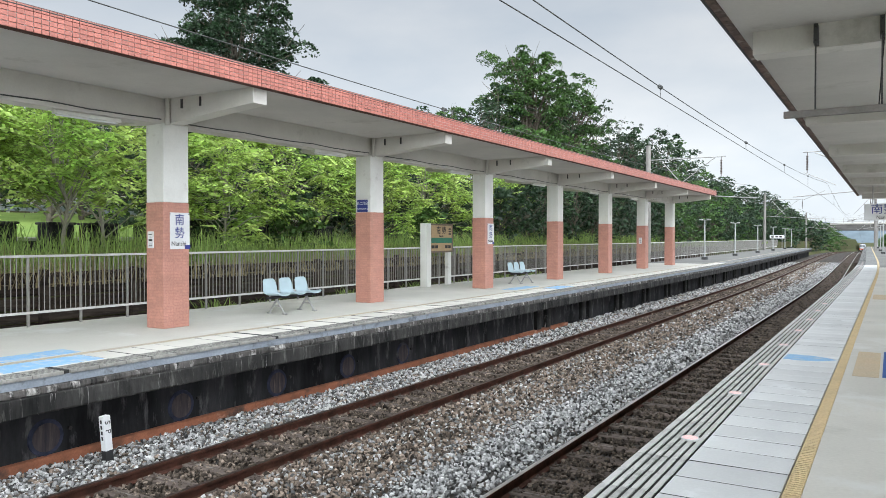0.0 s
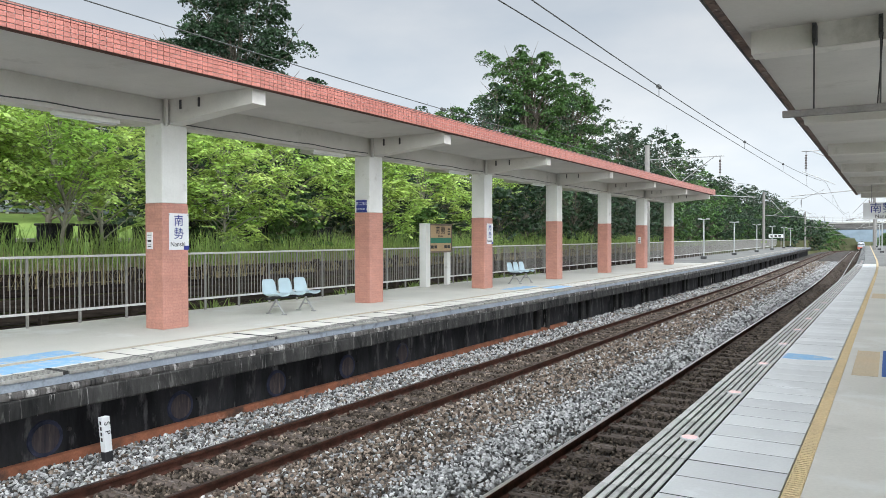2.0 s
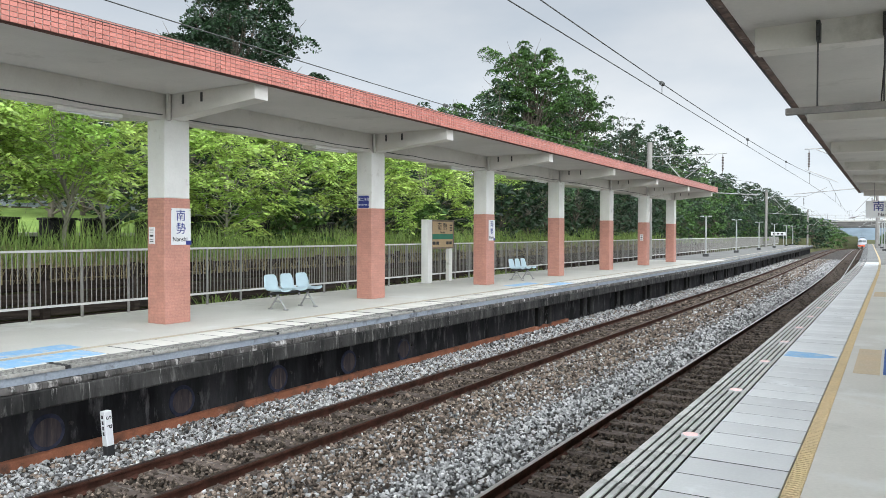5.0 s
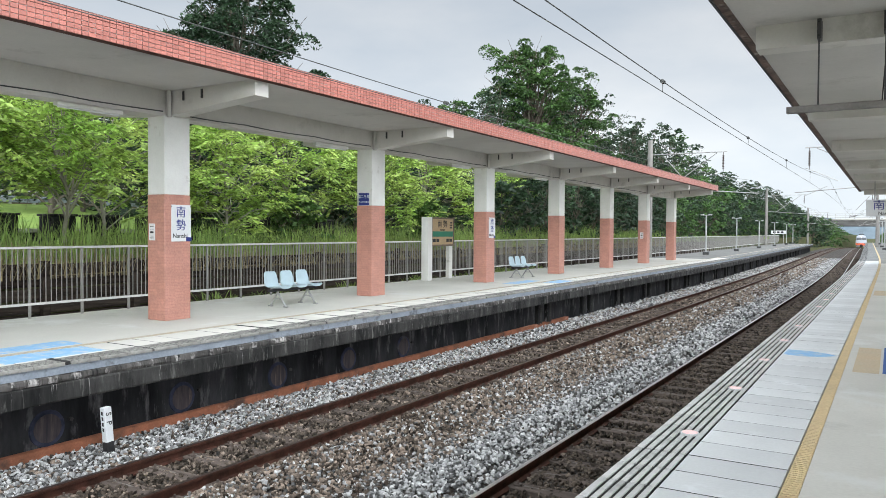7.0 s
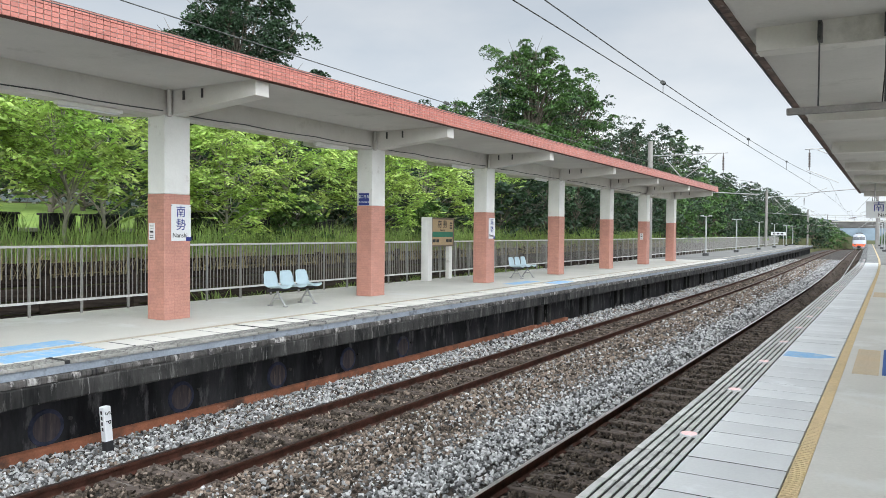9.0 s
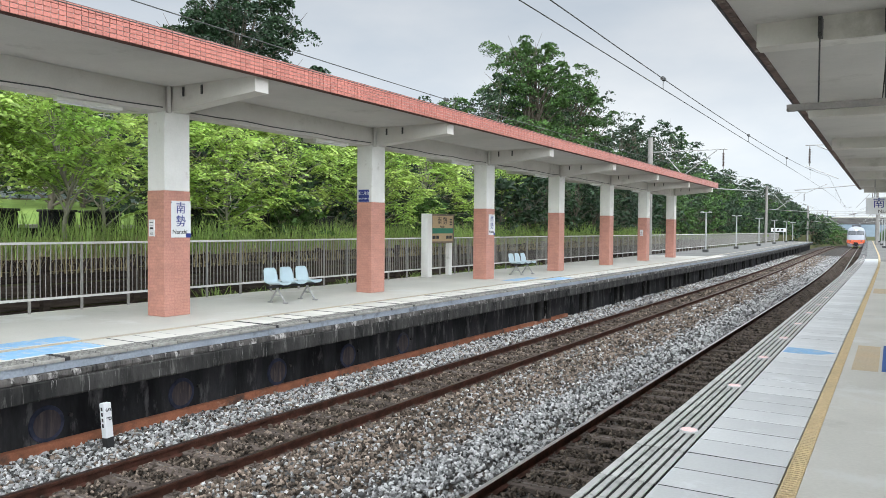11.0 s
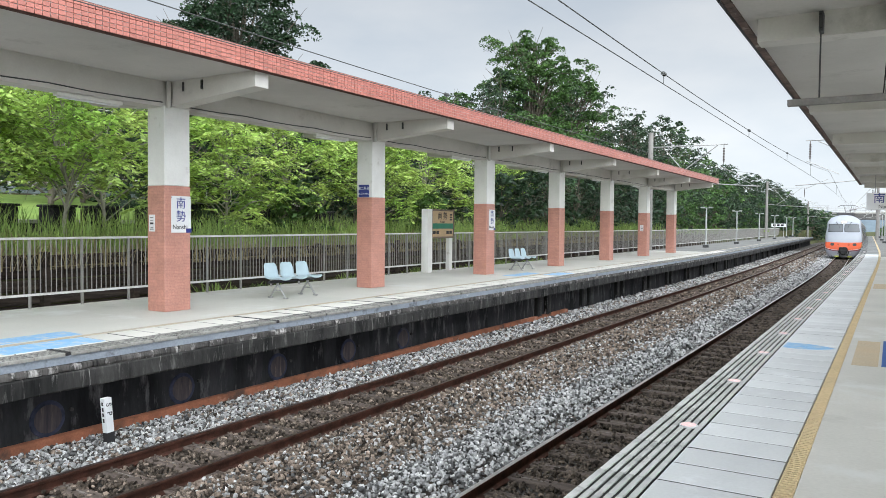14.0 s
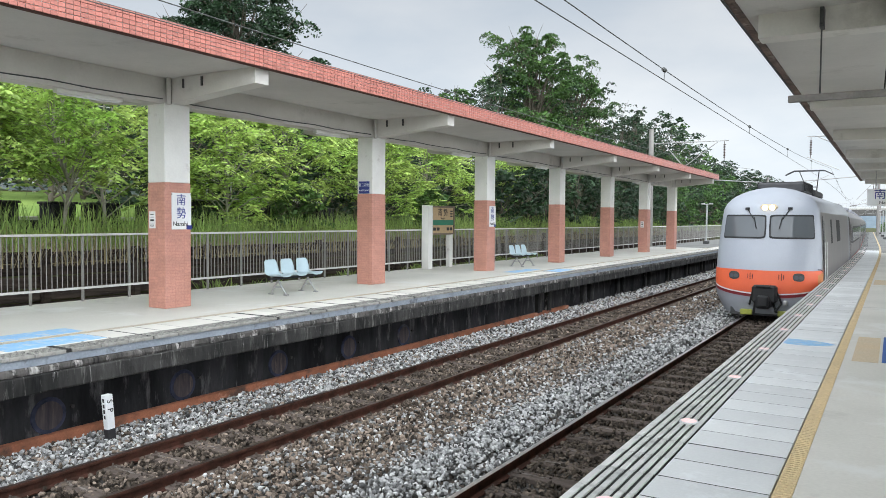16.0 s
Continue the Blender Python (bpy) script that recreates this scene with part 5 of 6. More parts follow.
def tree(name, x, y, z, height, spread, leaves, size, material, bark, label, seed, clusters=26, base=0.35, group="trees on the bank", trunk=None, spray=False, flat=0.75):
    rng = np.random.default_rng(seed)
    root = thing(name, label, "tree", group, at=Matrix.Translation((x, y, z)))
    bm = bmesh.new()
    tr = trunk or height * 0.022
    # trunk in bent pieces
    pts = [Vector((0, 0, -0.4))]
    for k in range(1, 6):
        pts.append(Vector((rng.normal() * 0.04 * height * k / 5, rng.normal() * 0.04 * height * k / 5, height * 0.85 * k / 5)))
    for k in range(5):
        tube(bm, pts[k], pts[k + 1], tr * (1 - k * 0.17), tr * (1 - (k + 1) * 0.17), seg=8)
    cs = []
    for k in range(clusters):
        a = k * 2.399 + rng.uniform(-0.5, 0.5)
        h = base + (1 - base) * ((k + 0.5) / clusters) ** 0.8
        r = spread * rng.uniform(0.45, 1.0) * math.sin(math.pi * min(0.97, 0.18 + 0.80 * (h - base) / (1 - base))) ** 0.6
        c = Vector((math.cos(a) * r, math.sin(a) * r, h * height * rng.uniform(0.93, 1.04)))
        cs.append(c)
        t = min(0.8, max(0.15, h * 0.72)) * 5 * 0.85
        i = min(4, int(t))
        s0 = pts[i].lerp(pts[i + 1], t - i)
        mid = s0.lerp(c, 0.5) + Vector((0, 0, 0.05 * height))
        tube(bm, s0, mid, tr * 0.4, tr * 0.26, seg=6)
        tube(bm, mid, c, tr * 0.26, tr * 0.06, seg=5)
        for q in range(3):
            e = c + Vector(rng.normal(size=3)) * spread * 0.2
            tube(bm, mid.lerp(c, 0.4 + 0.2 * q), e, tr * 0.12, tr * 0.03, seg=4)
    part("trunk", bm, bark, root, "branching trunk and limbs")
    per = leaves // clusters
    allc, alla = [], []
    for c in cs:
        # leaves sit on the upper side of domed pads, one pad to a twig
        sub = rng.integers(3, 6)
        for q in range(sub):
            o = np.array(c) + rng.normal(size=3) * spread * np.array([0.17, 0.17, 0.12])
            kk = max(4, int(per / sub * rng.uniform(0.5, 1.5)))
            R = spread * rng.uniform(0.11, 0.22)
            th = rng.uniform(0, 6.28, kk)
            r = R * np.sqrt(rng.uniform(0.0, 1.0, kk)) * rng.uniform(0.85, 1.25, kk)
            dome = R * flat * (np.sqrt(np.clip(1.0 - (r / R) ** 2, 0, 1)) - 0.45) + rng.normal(size=kk) * R * 0.09
            allc.append(o + np.stack([np.cos(th) * r, np.sin(th) * r, dome], 1))
            alla.append(th + rng.normal(size=kk) * 0.7)
    c, out_angle = np.concatenate(allc), np.concatenate(alla)
    if spray:
        # feathered leaves: narrow leaflets in pairs along a drooping stalk
        k = len(c)
        a = out_angle
        st = np.stack([np.cos(a), np.sin(a), rng.uniform(-0.75, 0.35, k)], 1)
        sd = np.stack([-np.sin(a), np.cos(a), np.zeros(k)], 1)
        vs = []
        tilt = rng.normal(size=(k, 3)) * 0.75
        L = size * rng.uniform(0.7, 1.25, (k, 1))
        for j in range(4):
            p = c + st * L * (j / 3 - 0.3)
            for sg in (-1, 1):
                d = st * 0.55 + sd * sg * 0.85 + np.array([0, 0, -0.18])
                w = np.cross(d, np.array([0, 0, 0.8]) + tilt); w /= np.linalg.norm(w, axis=1, keepdims=True) + 1e-9
                l = L * 0.55 * (1 - 0.25 * abs(j - 1.5) / 1.5)
                vs.append(np.stack([p, p + d * l * 0.5 + w * l * 0.21, p + d * l, p + d * l * 0.5 - w * l * 0.21], 1))
        v = np.concatenate(vs)
    else:
        v = leaf_quads(c, np.array([0, 0, 0.9]), size, rng)
    f = np.arange(len(v) * 4).reshape(-1, 4)
    part("crown", mesh_np("crown", v.reshape(-1, 3), f, material), None, root, "uneven leafy crown")
    return root


TREES = [
    # x, y, z, height, spread, sprays, size, leaf, bark, clusters, base
    (-18.9, 5.6, 0.9, 4.9, 2.1, 1402, 0.36, "leaf_light", "bark", 24, 0.26),
    (-18.6, 8.6, 0.9, 5.0, 2.1, 1402, 0.36, "leaf_light", "bark", 24, 0.28),
    (-18.2, 11.4, 0.9, 5.0, 2.0, 1257, 0.36, "leaf_light", "bark_pale", 24, 0.34),
    (-20.3, 13.9, 0.9, 5.8, 2.4, 1450, 0.36, "leaf_light", "bark_pale", 24, 0.24),
    (-18.4, 16.9, 0.9, 4.5, 2.1, 1547, 0.34, "leaf_light", "bark_pale", 24, 0.20),
    (-19.3, 20.6, 0.9, 5.2, 2.3, 1257, 0.36, "leaf_light", "bark_pale", 24, 0.35),
    (-18.9, 25.6, 0.9, 5.2, 2.4, 1450, 0.38, "leaf_light", "bark_pale", 24, 0.26),
    (-19.8, 31.5, 0.9, 5.6, 2.7, 1450, 0.40, "leaf_light", "bark_pale", 24, 0.25),
    (-20.5, 38.0, 0.9, 6.2, 2.9, 1257, 0.42, "leaf_light", "bark_pale", 24, 0.25),
    (-17.8, 19.4, 0.9, 2.1, 1.0, 2600, 0.20, "leaf_mid", "bark", 20, 0.08),
    (-17.6, 27.8, 0.9, 1.9, 1.3, 2200, 0.22, "leaf_mid", "bark", 20, 0.08),
    # leaf_dark on this back row colours in the shaded gaps between young trees
    (-22.5, 18.0, 0.9, 5.4, 2.6, 3400, 0.26, "leaf_dark", "bark", 24, 0.12),
    (-22.0, 23.5, 0.9, 5.6, 2.6, 3400, 0.26, "leaf_dark", "bark", 24, 0.10),
    (-22.5, 29.0, 0.9, 5.6, 2.8, 3400, 0.26, "leaf_dark", "bark", 24, 0.10),
]
for i, (x, y, z, h, s, n, q, lf, bk, cl, ba) in enumerate(TREES):
    tree("young_tree" if h > 3 else "bush", x, y, z, h, s, n, q, lf, bk, "young bright green feathery-leaved tree on the grassy bank" if lf == "leaf_light" else
         "dense broadleaf tree coloured dark for shaded gaps behind young trees" if h > 3 else "low dense dark green bush on the bank", 40 + i, cl, ba, spray=lf == "leaf_light", trunk=0.06, flat=1.15 if lf == "leaf_light" else 0.75)

BIG = [
    # x, y, z, height, spread, leaves, leaf size, material, clusters, base
    (-30.65, 28.75, 2.1, 13.1, 3.9, 40000, 0.20, "leaf_dark", 46, 0.45),
    (-30.0, 65.5, 3.2, 16.0, 4.3, 24000, 0.27, "leaf_mid", 44, 0.50),
    (-29.5, 76.0, 3.2, 14.8, 3.7, 15000, 0.27, "leaf_mid", 36, 0.46),
    (-28.0, 58.5, 3.2, 7.4, 4.2, 7000, 0.38, "leaf_mid", 30, 0.12),
    (-27.0, 67.0, 3.2, 7.6, 4.4, 7000, 0.38, "leaf_mid", 30, 0.12),
]
for i, (x, y, z, h, s, n, q, lf, cl, ba) in enumerate(BIG):
    tree("tall_tree", x, y, z, h, s, n, q, lf, "bark", "tall dark green broadleaf tree with gaps in its crown", 80 + i, cl, ba, group="tall trees", trunk=0.3)


def wood_top(y):
    """Height of the treetops of the wood along the line."""
    return np.interp(y, [0, 22, 35, 45, 52, 58, 86, 102, 124, 136, 175, 208, 268, 345, 480], [10.5, 9.0, 8.2, 9.2, 12.0, 13.5, 15.5, 15.6, 17.0, 14.8, 12.8, 12.0, 14.0, 10.0, 8.0])


rngf = random.Random(17)
k = 0
y = 3.0
while y < 520:
    far = y > 110
    for row, x in enumerate((-24.5, -30.0, -36.5, -41.5) if y < 50 else (-24.5, -30.0, -35.5)):
        xx, yy = x + rngf.uniform(-1.4, 1.4) - off(max(0, y)) * 0.8, y + rngf.uniform(-2, 2)
        if yy < 17 and row < 2 or row == 0 and yy < 33 or row == 2 and yy > 150:
            continue
        z = 1.0 + (0.2, 1.1 if yy > 35 else 0.85, 2.6 if yy > 35 else 1.9, 2.9)[row] if yy < 120 else rz(min(yy, 500)) + 1.4
        top = float(wood_top(yy)) * (abs(xx) / 30.0 if row < 2 else 1.0) * (0.78, 1.06, 1.0, 1.15)[row] * rngf.uniform(0.88, 1.06) - z
        if row == 2 and 34 < yy < 50:
            top *= 0.75
        tree("forest_tree", xx, yy, z, max(3.5, top), (2.9 if not far else 3.8) * rngf.uniform(0.85, 1.2), 3200 if not far else 1600, 0.30 if not far else 0.50,
             rngf.choice(("leaf_mid", "leaf_dark", "leaf_dark", "leaf_dark") if row else ("leaf_mid", "leaf_dark")), "bark", "dense green broadleaf tree in the wood on the slope", 200 + k, 22, 0.06, group="trees of the wood", trunk=0.14)
        k += 1
    y += 4.4 if not far else 6.5

y = 150.0
while y < 760:
    for x in (-13.5, -19.0):
        xx, yy = x - off(y) + rngf.uniform(-1.2, 1.2) - (3 if y < 190 else 0), y + rngf.uniform(-2, 2)
        tree("forest_tree", xx, yy, rz(min(yy, 690)) - 0.4, rngf.uniform(6.5, 8.5), rngf.uniform(3.2, 4.4), 1300, 0.62, rngf.choice(("leaf_mid", "leaf_dark")), "bark",
             "dense green broadleaf tree beside the distant line", 900 + k, 20, 0.04, group="trees of the wood", trunk=0.14)
        k += 1
    if y > 210:
        tree("forest_tree", 9.0 - off(y) + rngf.uniform(-2, 2), y, rz(y) - 0.3, rngf.uniform(6, 9), 4.0, 1500, 0.6, "leaf_mid", "bark", "dense green broadleaf tree beside the distant line", 900 + k, 20, 0.04, group="trees of the wood", trunk=0.14)
        k += 1
    y += 11

# dense undergrowth right behind the fence
y = 36.0
while y < 160:
    tree("thicket_tree", -17.9 - off(y) + rngf.uniform(-0.8, 0.6), y + rngf.uniform(-1, 1), 0.6 if y < 120 else rz(y) + 1.2, rngf.uniform(3.4, 5.6), rngf.uniform(2.0, 2.7), 2200, 0.30,
         rngf.choice(("leaf_mid", "leaf_dark", "leaf_dark", "leaf_dark")), "bark", "dense dark green thicket tree behind the fence", 1500 + k, 20, 0.02, group="thicket behind the fence", trunk=0.08)
    k += 1
    y += 3.4

# ---- roads, walls and the overpass in the distance ----
field = solid("field", S([(-35, 0.5), (-35, 2.88), (-34, 2.86), (-28, 2.25), (-23.5, 1.66), (-22.8, 1.2), (-22.8, 0.5)], [-25.0, 27.0], fx=lambda y: 0), "field", "bright green mown grass sloping up beyond the trees", "grass", kind="structure")


def road_rail():
    root = thing("road_railing", "pale blue-white roadside railing above the grass slope", "railing")
    for i in range(34):
        part("post", B(-34.06, -10 + i * 1.1, 2.7, -33.94, -9.9 + i * 1.1, 3.85), "handrail", root)
    for z in (3.45, 3.82):
        part("rail", T((-34, -10.3, z), (-34, 27, z), 0.03), "handrail", root)
    part("guard_beam", B(-33.93, -10.3, 2.92, -33.86, 27, 3.22, bevel=0.02), "lip", root, "pale blue-grey guard beam")


road_rail()


def low_wall():
    root = thing("low_wall", "low grey concrete wall among the trees", "wall")
    part("wall_body", B(-21.6, 17.5, 0.7, -21.3, 25.0, 2.35, bevel=0.03), "stained", root)
    part("coping", B(-21.65, 17.4, 2.35, -21.25, 25.1, 2.45, bevel=0.02), "concrete", root)
    for i in range(7):
        part("rail_post", T((-21.45, 17.7 + i * 1.15, 2.44), (-21.45, 17.7 + i * 1.15, 3.1), 0.025), "handrail", root)
    part("top_bar", T((-21.45, 17.5, 3.1), (-21.45, 24.9, 3.1), 0.03), "handrail", root)


low_wall()


def utility_line():
    root = thing("utility_pole", "pale concrete utility pole with thin cables among trees", "utility pole", at=Matrix.Translation((-25.0, 22.6, 0.9)))
    part("pole", T((0, 0, -0.3), (0, 0, 6.2), 0.09, 0.07), "mast", root, "pale round concrete pole")
    for dz in (6.0, 4.9):
        for y1, zz in ((-20.0, 6.6), (60.0, 6.4)):
            bm = bmesh.new()
            p0 = Vector((0, 0, dz))
            for k in range(1, 11):
                u = k / 10
                p1 = Vector((0, y1 * u, dz + 0.6 * u - 0.9 * u * (1 - u)))
                tube(bm, p0, p1, 0.011, seg=5)
                p0 = p1
            part("cable", bm, "handrail", root, "thin pale cable")


utility_line()


def grass_ledge():
    root = thing("ledge", "thin pale concrete ledge in front of the grass slope", "ledge")
    part("coping", B(-22.7, 6.0, 1.62, -22.3, 18.0, 1.74, bevel=0.02), "concrete", root)
    part("wall_body", B(-22.65, 6.0, 0.8, -22.35, 18.0, 1.62), "black_wall", root, "near-black wall face below the coping")


grass_ledge()


def stone_block(x, y, w, label):
    root = thing("concrete_block", label, "concrete block", "blocks on the bank", at=Matrix.Translation((x, y, 0.9)))
    part("block", B(-0.3, -w / 2, -0.1, 0.3, w / 2, 1.20, bevel=0.03), "black_wall", root)
    part("cap", B(-0.34, -w / 2 - 0.04, 1.20, 0.34, w / 2 + 0.04, 1.27, bevel=0.02), "stained", root)


for x, y, w in ((-21.0, 11.35, 0.5), (-21.0, 12.9, 0.8), (-21.0, 14.3, 1.0), (-21.0, 16.0, 0.6), (-19.5, 23.0, 0.7)):
    stone_block(x, y, w, "dark weathered low block among the grass")


# deck colour holds the dark of the bridge's shaded underside
M["dark_concrete"] = mat("underside_dark_concrete", (0.15, 0.145, 0.14), (0.09, 0.088, 0.085), 0.9, 0.3, 3, 0.2, stretch=(1, 1, 3))


def overpass():
    y = 330.0
    zb = 6.9
    root = thing("overpass", "grey concrete road overpass crossing the line", "bridge", at=Matrix.Translation((0, y, 0)))
    part("deck", B(-75, -5, zb - 2.4, 60, 5, zb, bevel=0.05), "dark_concrete", root, "concrete deck coloured dark for its shaded underside")
    part("parapet", B(-75, -5.2, zb - 0.1, 60, -4.9, zb + 0.35), "concrete", root, "pale parapet")
    for x in (-32, 14):
        part("pier", B(x - 0.7, -4, rz(y) - 1, x + 0.7, 4, zb - 2.4, bevel=0.08), "mast", root)
    for i in range(40):
        part("railing_post", T((-72 + i * 3.3, -5, zb + 0.3), (-72 + i * 3.3, -5, zb + 2.4), 0.05), "steel", root)
    for z in (zb + 1.0, zb + 1.7, zb + 2.4):
        part("railing_bar", T((-75, -5, z), (60, -5, z), 0.05), "steel", root)


overpass()


def hill():
    bm = bmesh.new()
    rng = random.Random(2)
    xs = [-900 + 60 * i for i in range(31)]
    a = [bm.verts.new((x, 1900, -60)) for x in xs]
    b = [bm.verts.new((x, 2000, 34 + 12 * math.sin(i * 0.7) + rng.uniform(-4, 4))) for i, x in enumerate(xs)]
    c = [bm.verts.new((x, 2200, -60)) for x in xs]
    for p, q in ((a, b), (b, c)):
        for i in range(30):
            bm.faces.new((p[i], p[i + 1], q[i + 1], q[i]))
    # distance haze is part of the hill's blue-grey colour
    solid("backdrop", bm, "far_hill", "hazy blue distant hills", "hill", kind="structure")


hill()


# ---- train ----
def plan(w, y0, r, s, n=2.6):
    """Half outline in plan from the nose tip (s=0) to the side (s=1)."""
    a = s * math.pi / 2
    return w * math.sin(a) ** (2 / n), y0 + r * (1 - math.cos(a) ** (2 / n))


def section(z):
    """Half width, nose setback and nose depth of the power car at height z over the rail."""
    if z < 0.9:
        w = 1.44 - 0.30 * ((0.9 - z) / 0.75) ** 1.6
    elif z < 1.5:
        w = 1.44
    elif z < 3.1:
        w = 1.44 - 0.11 * ((z - 1.5) / 1.6) ** 1.4
    else:
        u = min(1.0, (z - 3.1) / 0.87)
        w = 1.33 * math.sqrt(max(0.0, 1 - u ** 2.3)) if u < 1 else 0.0
    back = 0.10 * max(0, 0.95 - z) + (0.17 * (z - 1.45) if z > 1.45 else 0) + (0.55 * ((z - 3.1) / 0.87) ** 2.4 if z > 3.1 else 0)
    return w * 1.03, back, 0.45


def nose(s, z, lift=0.0):
    """Point of the power car's skin; s in -1..1 runs across the nose, beyond that along the side."""
    w, back, r = section(z)
    q = min(1.0, abs(s))
    x, y = plan(w + lift, back - lift, r, q)
    if abs(s) > 1:
        y += (abs(s) - 1)
    return Vector((math.copysign(x, s), y, z))


def pane(s0, s1, z0, z1, power, lift):
    """A patch of the nose with rounded corners."""
    bm = bmesh.new()
    g = []
    for i in range(25):
        u = math.sin(math.pi / 2 * (-1 + i / 12))
        h = max(0.0, 1 - abs(u) ** power) ** (1 / power) if abs(u) < 1 else 0.0
        s, zc, zh = (s0 + s1) / 2 + u * (s1 - s0) / 2, (z0 + z1) / 2, (z1 - z0) / 2 * max(h, 0.02)
        g.append([bm.verts.new(nose(s, zc + zh * (-1 + j / 3), lift)) for j in range(7)])
    for a, b in zip(g, g[1:]):
        for j in range(6):
            bm.faces.new((a[j], b[j], b[j + 1], a[j + 1]))
    return bm


def patch(s0, s1, zf0, zf1, ns, nz, lift, thick=0.0):
    bm = bmesh.new()
    g = []
    for i in range(ns + 1):
        s = s0 + (s1 - s0) * i / ns
        g.append([bm.verts.new(nose(s, zf0(s) + (zf1(s) - zf0(s)) * j / nz, lift)) for j in range(nz + 1)])
    for a, b in zip(g, g[1:]):
        for j in range(nz):
            bm.faces.new((a[j], b[j], b[j + 1], a[j + 1]))
    return bm


def bogie(root, y):
    b = part("bogie", B(-0.95, y - 1.5, 0.28, 0.95, y + 1.5, 0.72, bevel=0.04), "dark_metal", root, "dark bogie frame")
    for q in (-1.05, 1.05):
        for s in (-1, 1):
            part("wheel", T((s * 0.50, y + q, 0.43), (s * 0.63, y + q, 0.43), 0.43, seg=24), "dark_metal", b, "steel wheel")


def power_car():
    root = thing("power_car", "silver electric power car with orange nose band, headlamp lit", "train")
    L = 17.0
    bm = bmesh.new()
    zs = [0.15, 0.3, 0.5, 0.7, 0.9, 1.1, 1.4, 1.8, 2.2, 2.6, 2.9, 3.1, 3.27, 3.45, 3.59, 3.70, 3.80, 3.87, 3.915, 3.95, 3.964]
    ss = [-1 - (L - 1.2), -9, -1.0] + [-0.95 + 0.05 * i for i in range(39)] + [1.0, 9, 1 + (L - 1.2)]
    g = [[bm.verts.new(nose(s, z)) for s in ss] for z in zs]
    for a, b in zip(g, g[1:]):
        for i in range(len(ss) - 1):
            bm.faces.new((a[i], a[i + 1], b[i + 1], b[i]))
    bm.faces.new(g[-1])
    bm.faces.new([g[k][0] for k in range(len(zs))] + [g[k][-1] for k in range(len(zs) - 1, -1, -1)])
    bmesh.ops.recalc_face_normals(bm, faces=bm.faces)
    part("body", bm, "train_silver", root, "silver-white rounded body shell", smooth=True)
    lo = lambda s: 0.76 + 0.32 * min(1, abs(s)) ** 1.5
    part("orange_band", patch(-1.25, 1.25, lo, lambda s: 1.50 - 0.05 * (1 - min(1, abs(s))), 100, 6, 0.012), "train_orange", root, "orange nose band", smooth=True)
    part("white_stripe", patch(-1.25, 1.25, lambda s: lo(s) - 0.04, lo, 100, 1, 0.014), "sign_white", root, "thin white stripe", smooth=True)
    part("maroon_stripe", patch(-1.25, 1.25, lambda s: lo(s) - 0.13, lambda s: lo(s) - 0.04, 100, 1, 0.013), "train_maroon", root, "maroon stripe", smooth=True)
    part("skirt", patch(-1.0, 1.0, lambda s: 0.16, lambda s: lo(s) - 0.13, 80, 6, 0.012), "train_grey", root, "grey lower skirt", smooth=True)
    for q in (-1, 1):
        part("side_skirt", patch(*sorted((q * 1.0, q * 15.5)), lambda s: 0.16, lambda s: 0.95, 40, 6, 0.012), "train_grey", root, "grey lower side skirt")
    for sg in (-1, 1):
        a, b = sorted((sg * 0.006, sg * 0.645))
        part("window_seal", pane(a, b, 2.40, 3.12, 16, 0.012), "black", root, "black rubber window seal", smooth=True)
        a, b = sorted((sg * 0.015, sg * 0.625))
        part("windscreen", pane(a, b, 2.45, 3.07, 16, 0.018), "glass", root, "dark reflective windscreen", smooth=True)
        a, b = sorted((sg * 0.26, sg * 0.43))
        hl = part("headlight", pane(a, b, 1.16, 1.40, 2.6, 0.018), "dark_metal", root, "dark oval headlight recess", smooth=True)
        for q in (0.31, 0.38):
            p = nose(sg * q, 1.27, 0.02)
            part("lens", T(p, p + Vector((0, -0.015, 0)), 0.06, seg=16), "glass", hl, "clear headlight lens")
        for q in (0.10, 0.125, 0.15):
            part("vent_slit", patch(*sorted((sg * (q + 0.006), sg * (q - 0.002))), lambda s: 1.20 if q != .125 else 1.17, lambda s: 1.34 if q != .125 else 1.37, 2, 2, 0.018), "black", root, "black vent slit")
        # wiper
        bm = bmesh.new()
        tube(bm, nose(sg * 0.22, 3.30, 0.03), nose(sg * 0.12, 2.98, 0.05), 0.014)
        tube(bm, nose(sg * 0.12, 3.05, 0.05), nose(sg * 0.09, 2.70, 0.035), 0.012)
        p = nose(sg * 0.22, 3.30, 0.02)
        box(bm, p.x - 0.06, p.y - 0.05, p.z - 0.03, p.x + 0.06, p.y + 0.02, p.z + 0.04)
        part("wiper", bm, "black", root, "black windscreen wiper")
        # darker grey layer laid over the silver shell along both sides
        part("side_panel", patch(*sorted((sg * 1.02, sg * 15.6)), lambda s: 0.96, lambda s: 3.2, 60, 16, 0.004), "train_side", root, "darker grey layer over the silver side", smooth=True)
        # side door with handrails, grilles
        d = part("cab_door", patch(*sorted((sg * 1.55, sg * 2.2)), lambda s: 1.02, lambda s: 3.05, 2, 16, 0.009), "train_side", root, "grey cab door")
        part("door_window", patch(*sorted((sg * 1.66, sg * 2.09)), lambda s: 2.25, lambda s: 2.95, 2, 8, 0.014), "glass", d)
        # black strip on the skin paints the dark of the recessed door
        part("door_gap", patch(*sorted((sg * 1.26, sg * 1.56)), lambda s: 0.95, lambda s: 3.1, 1, 16, 0.012), "black", root, "flush black strip drawn for the door recess's shade")
        for q in (1.42, 2.3):
            p0, p1 = nose(sg * q, 1.1, 0.05), nose(sg * q, 2.3, 0.05)
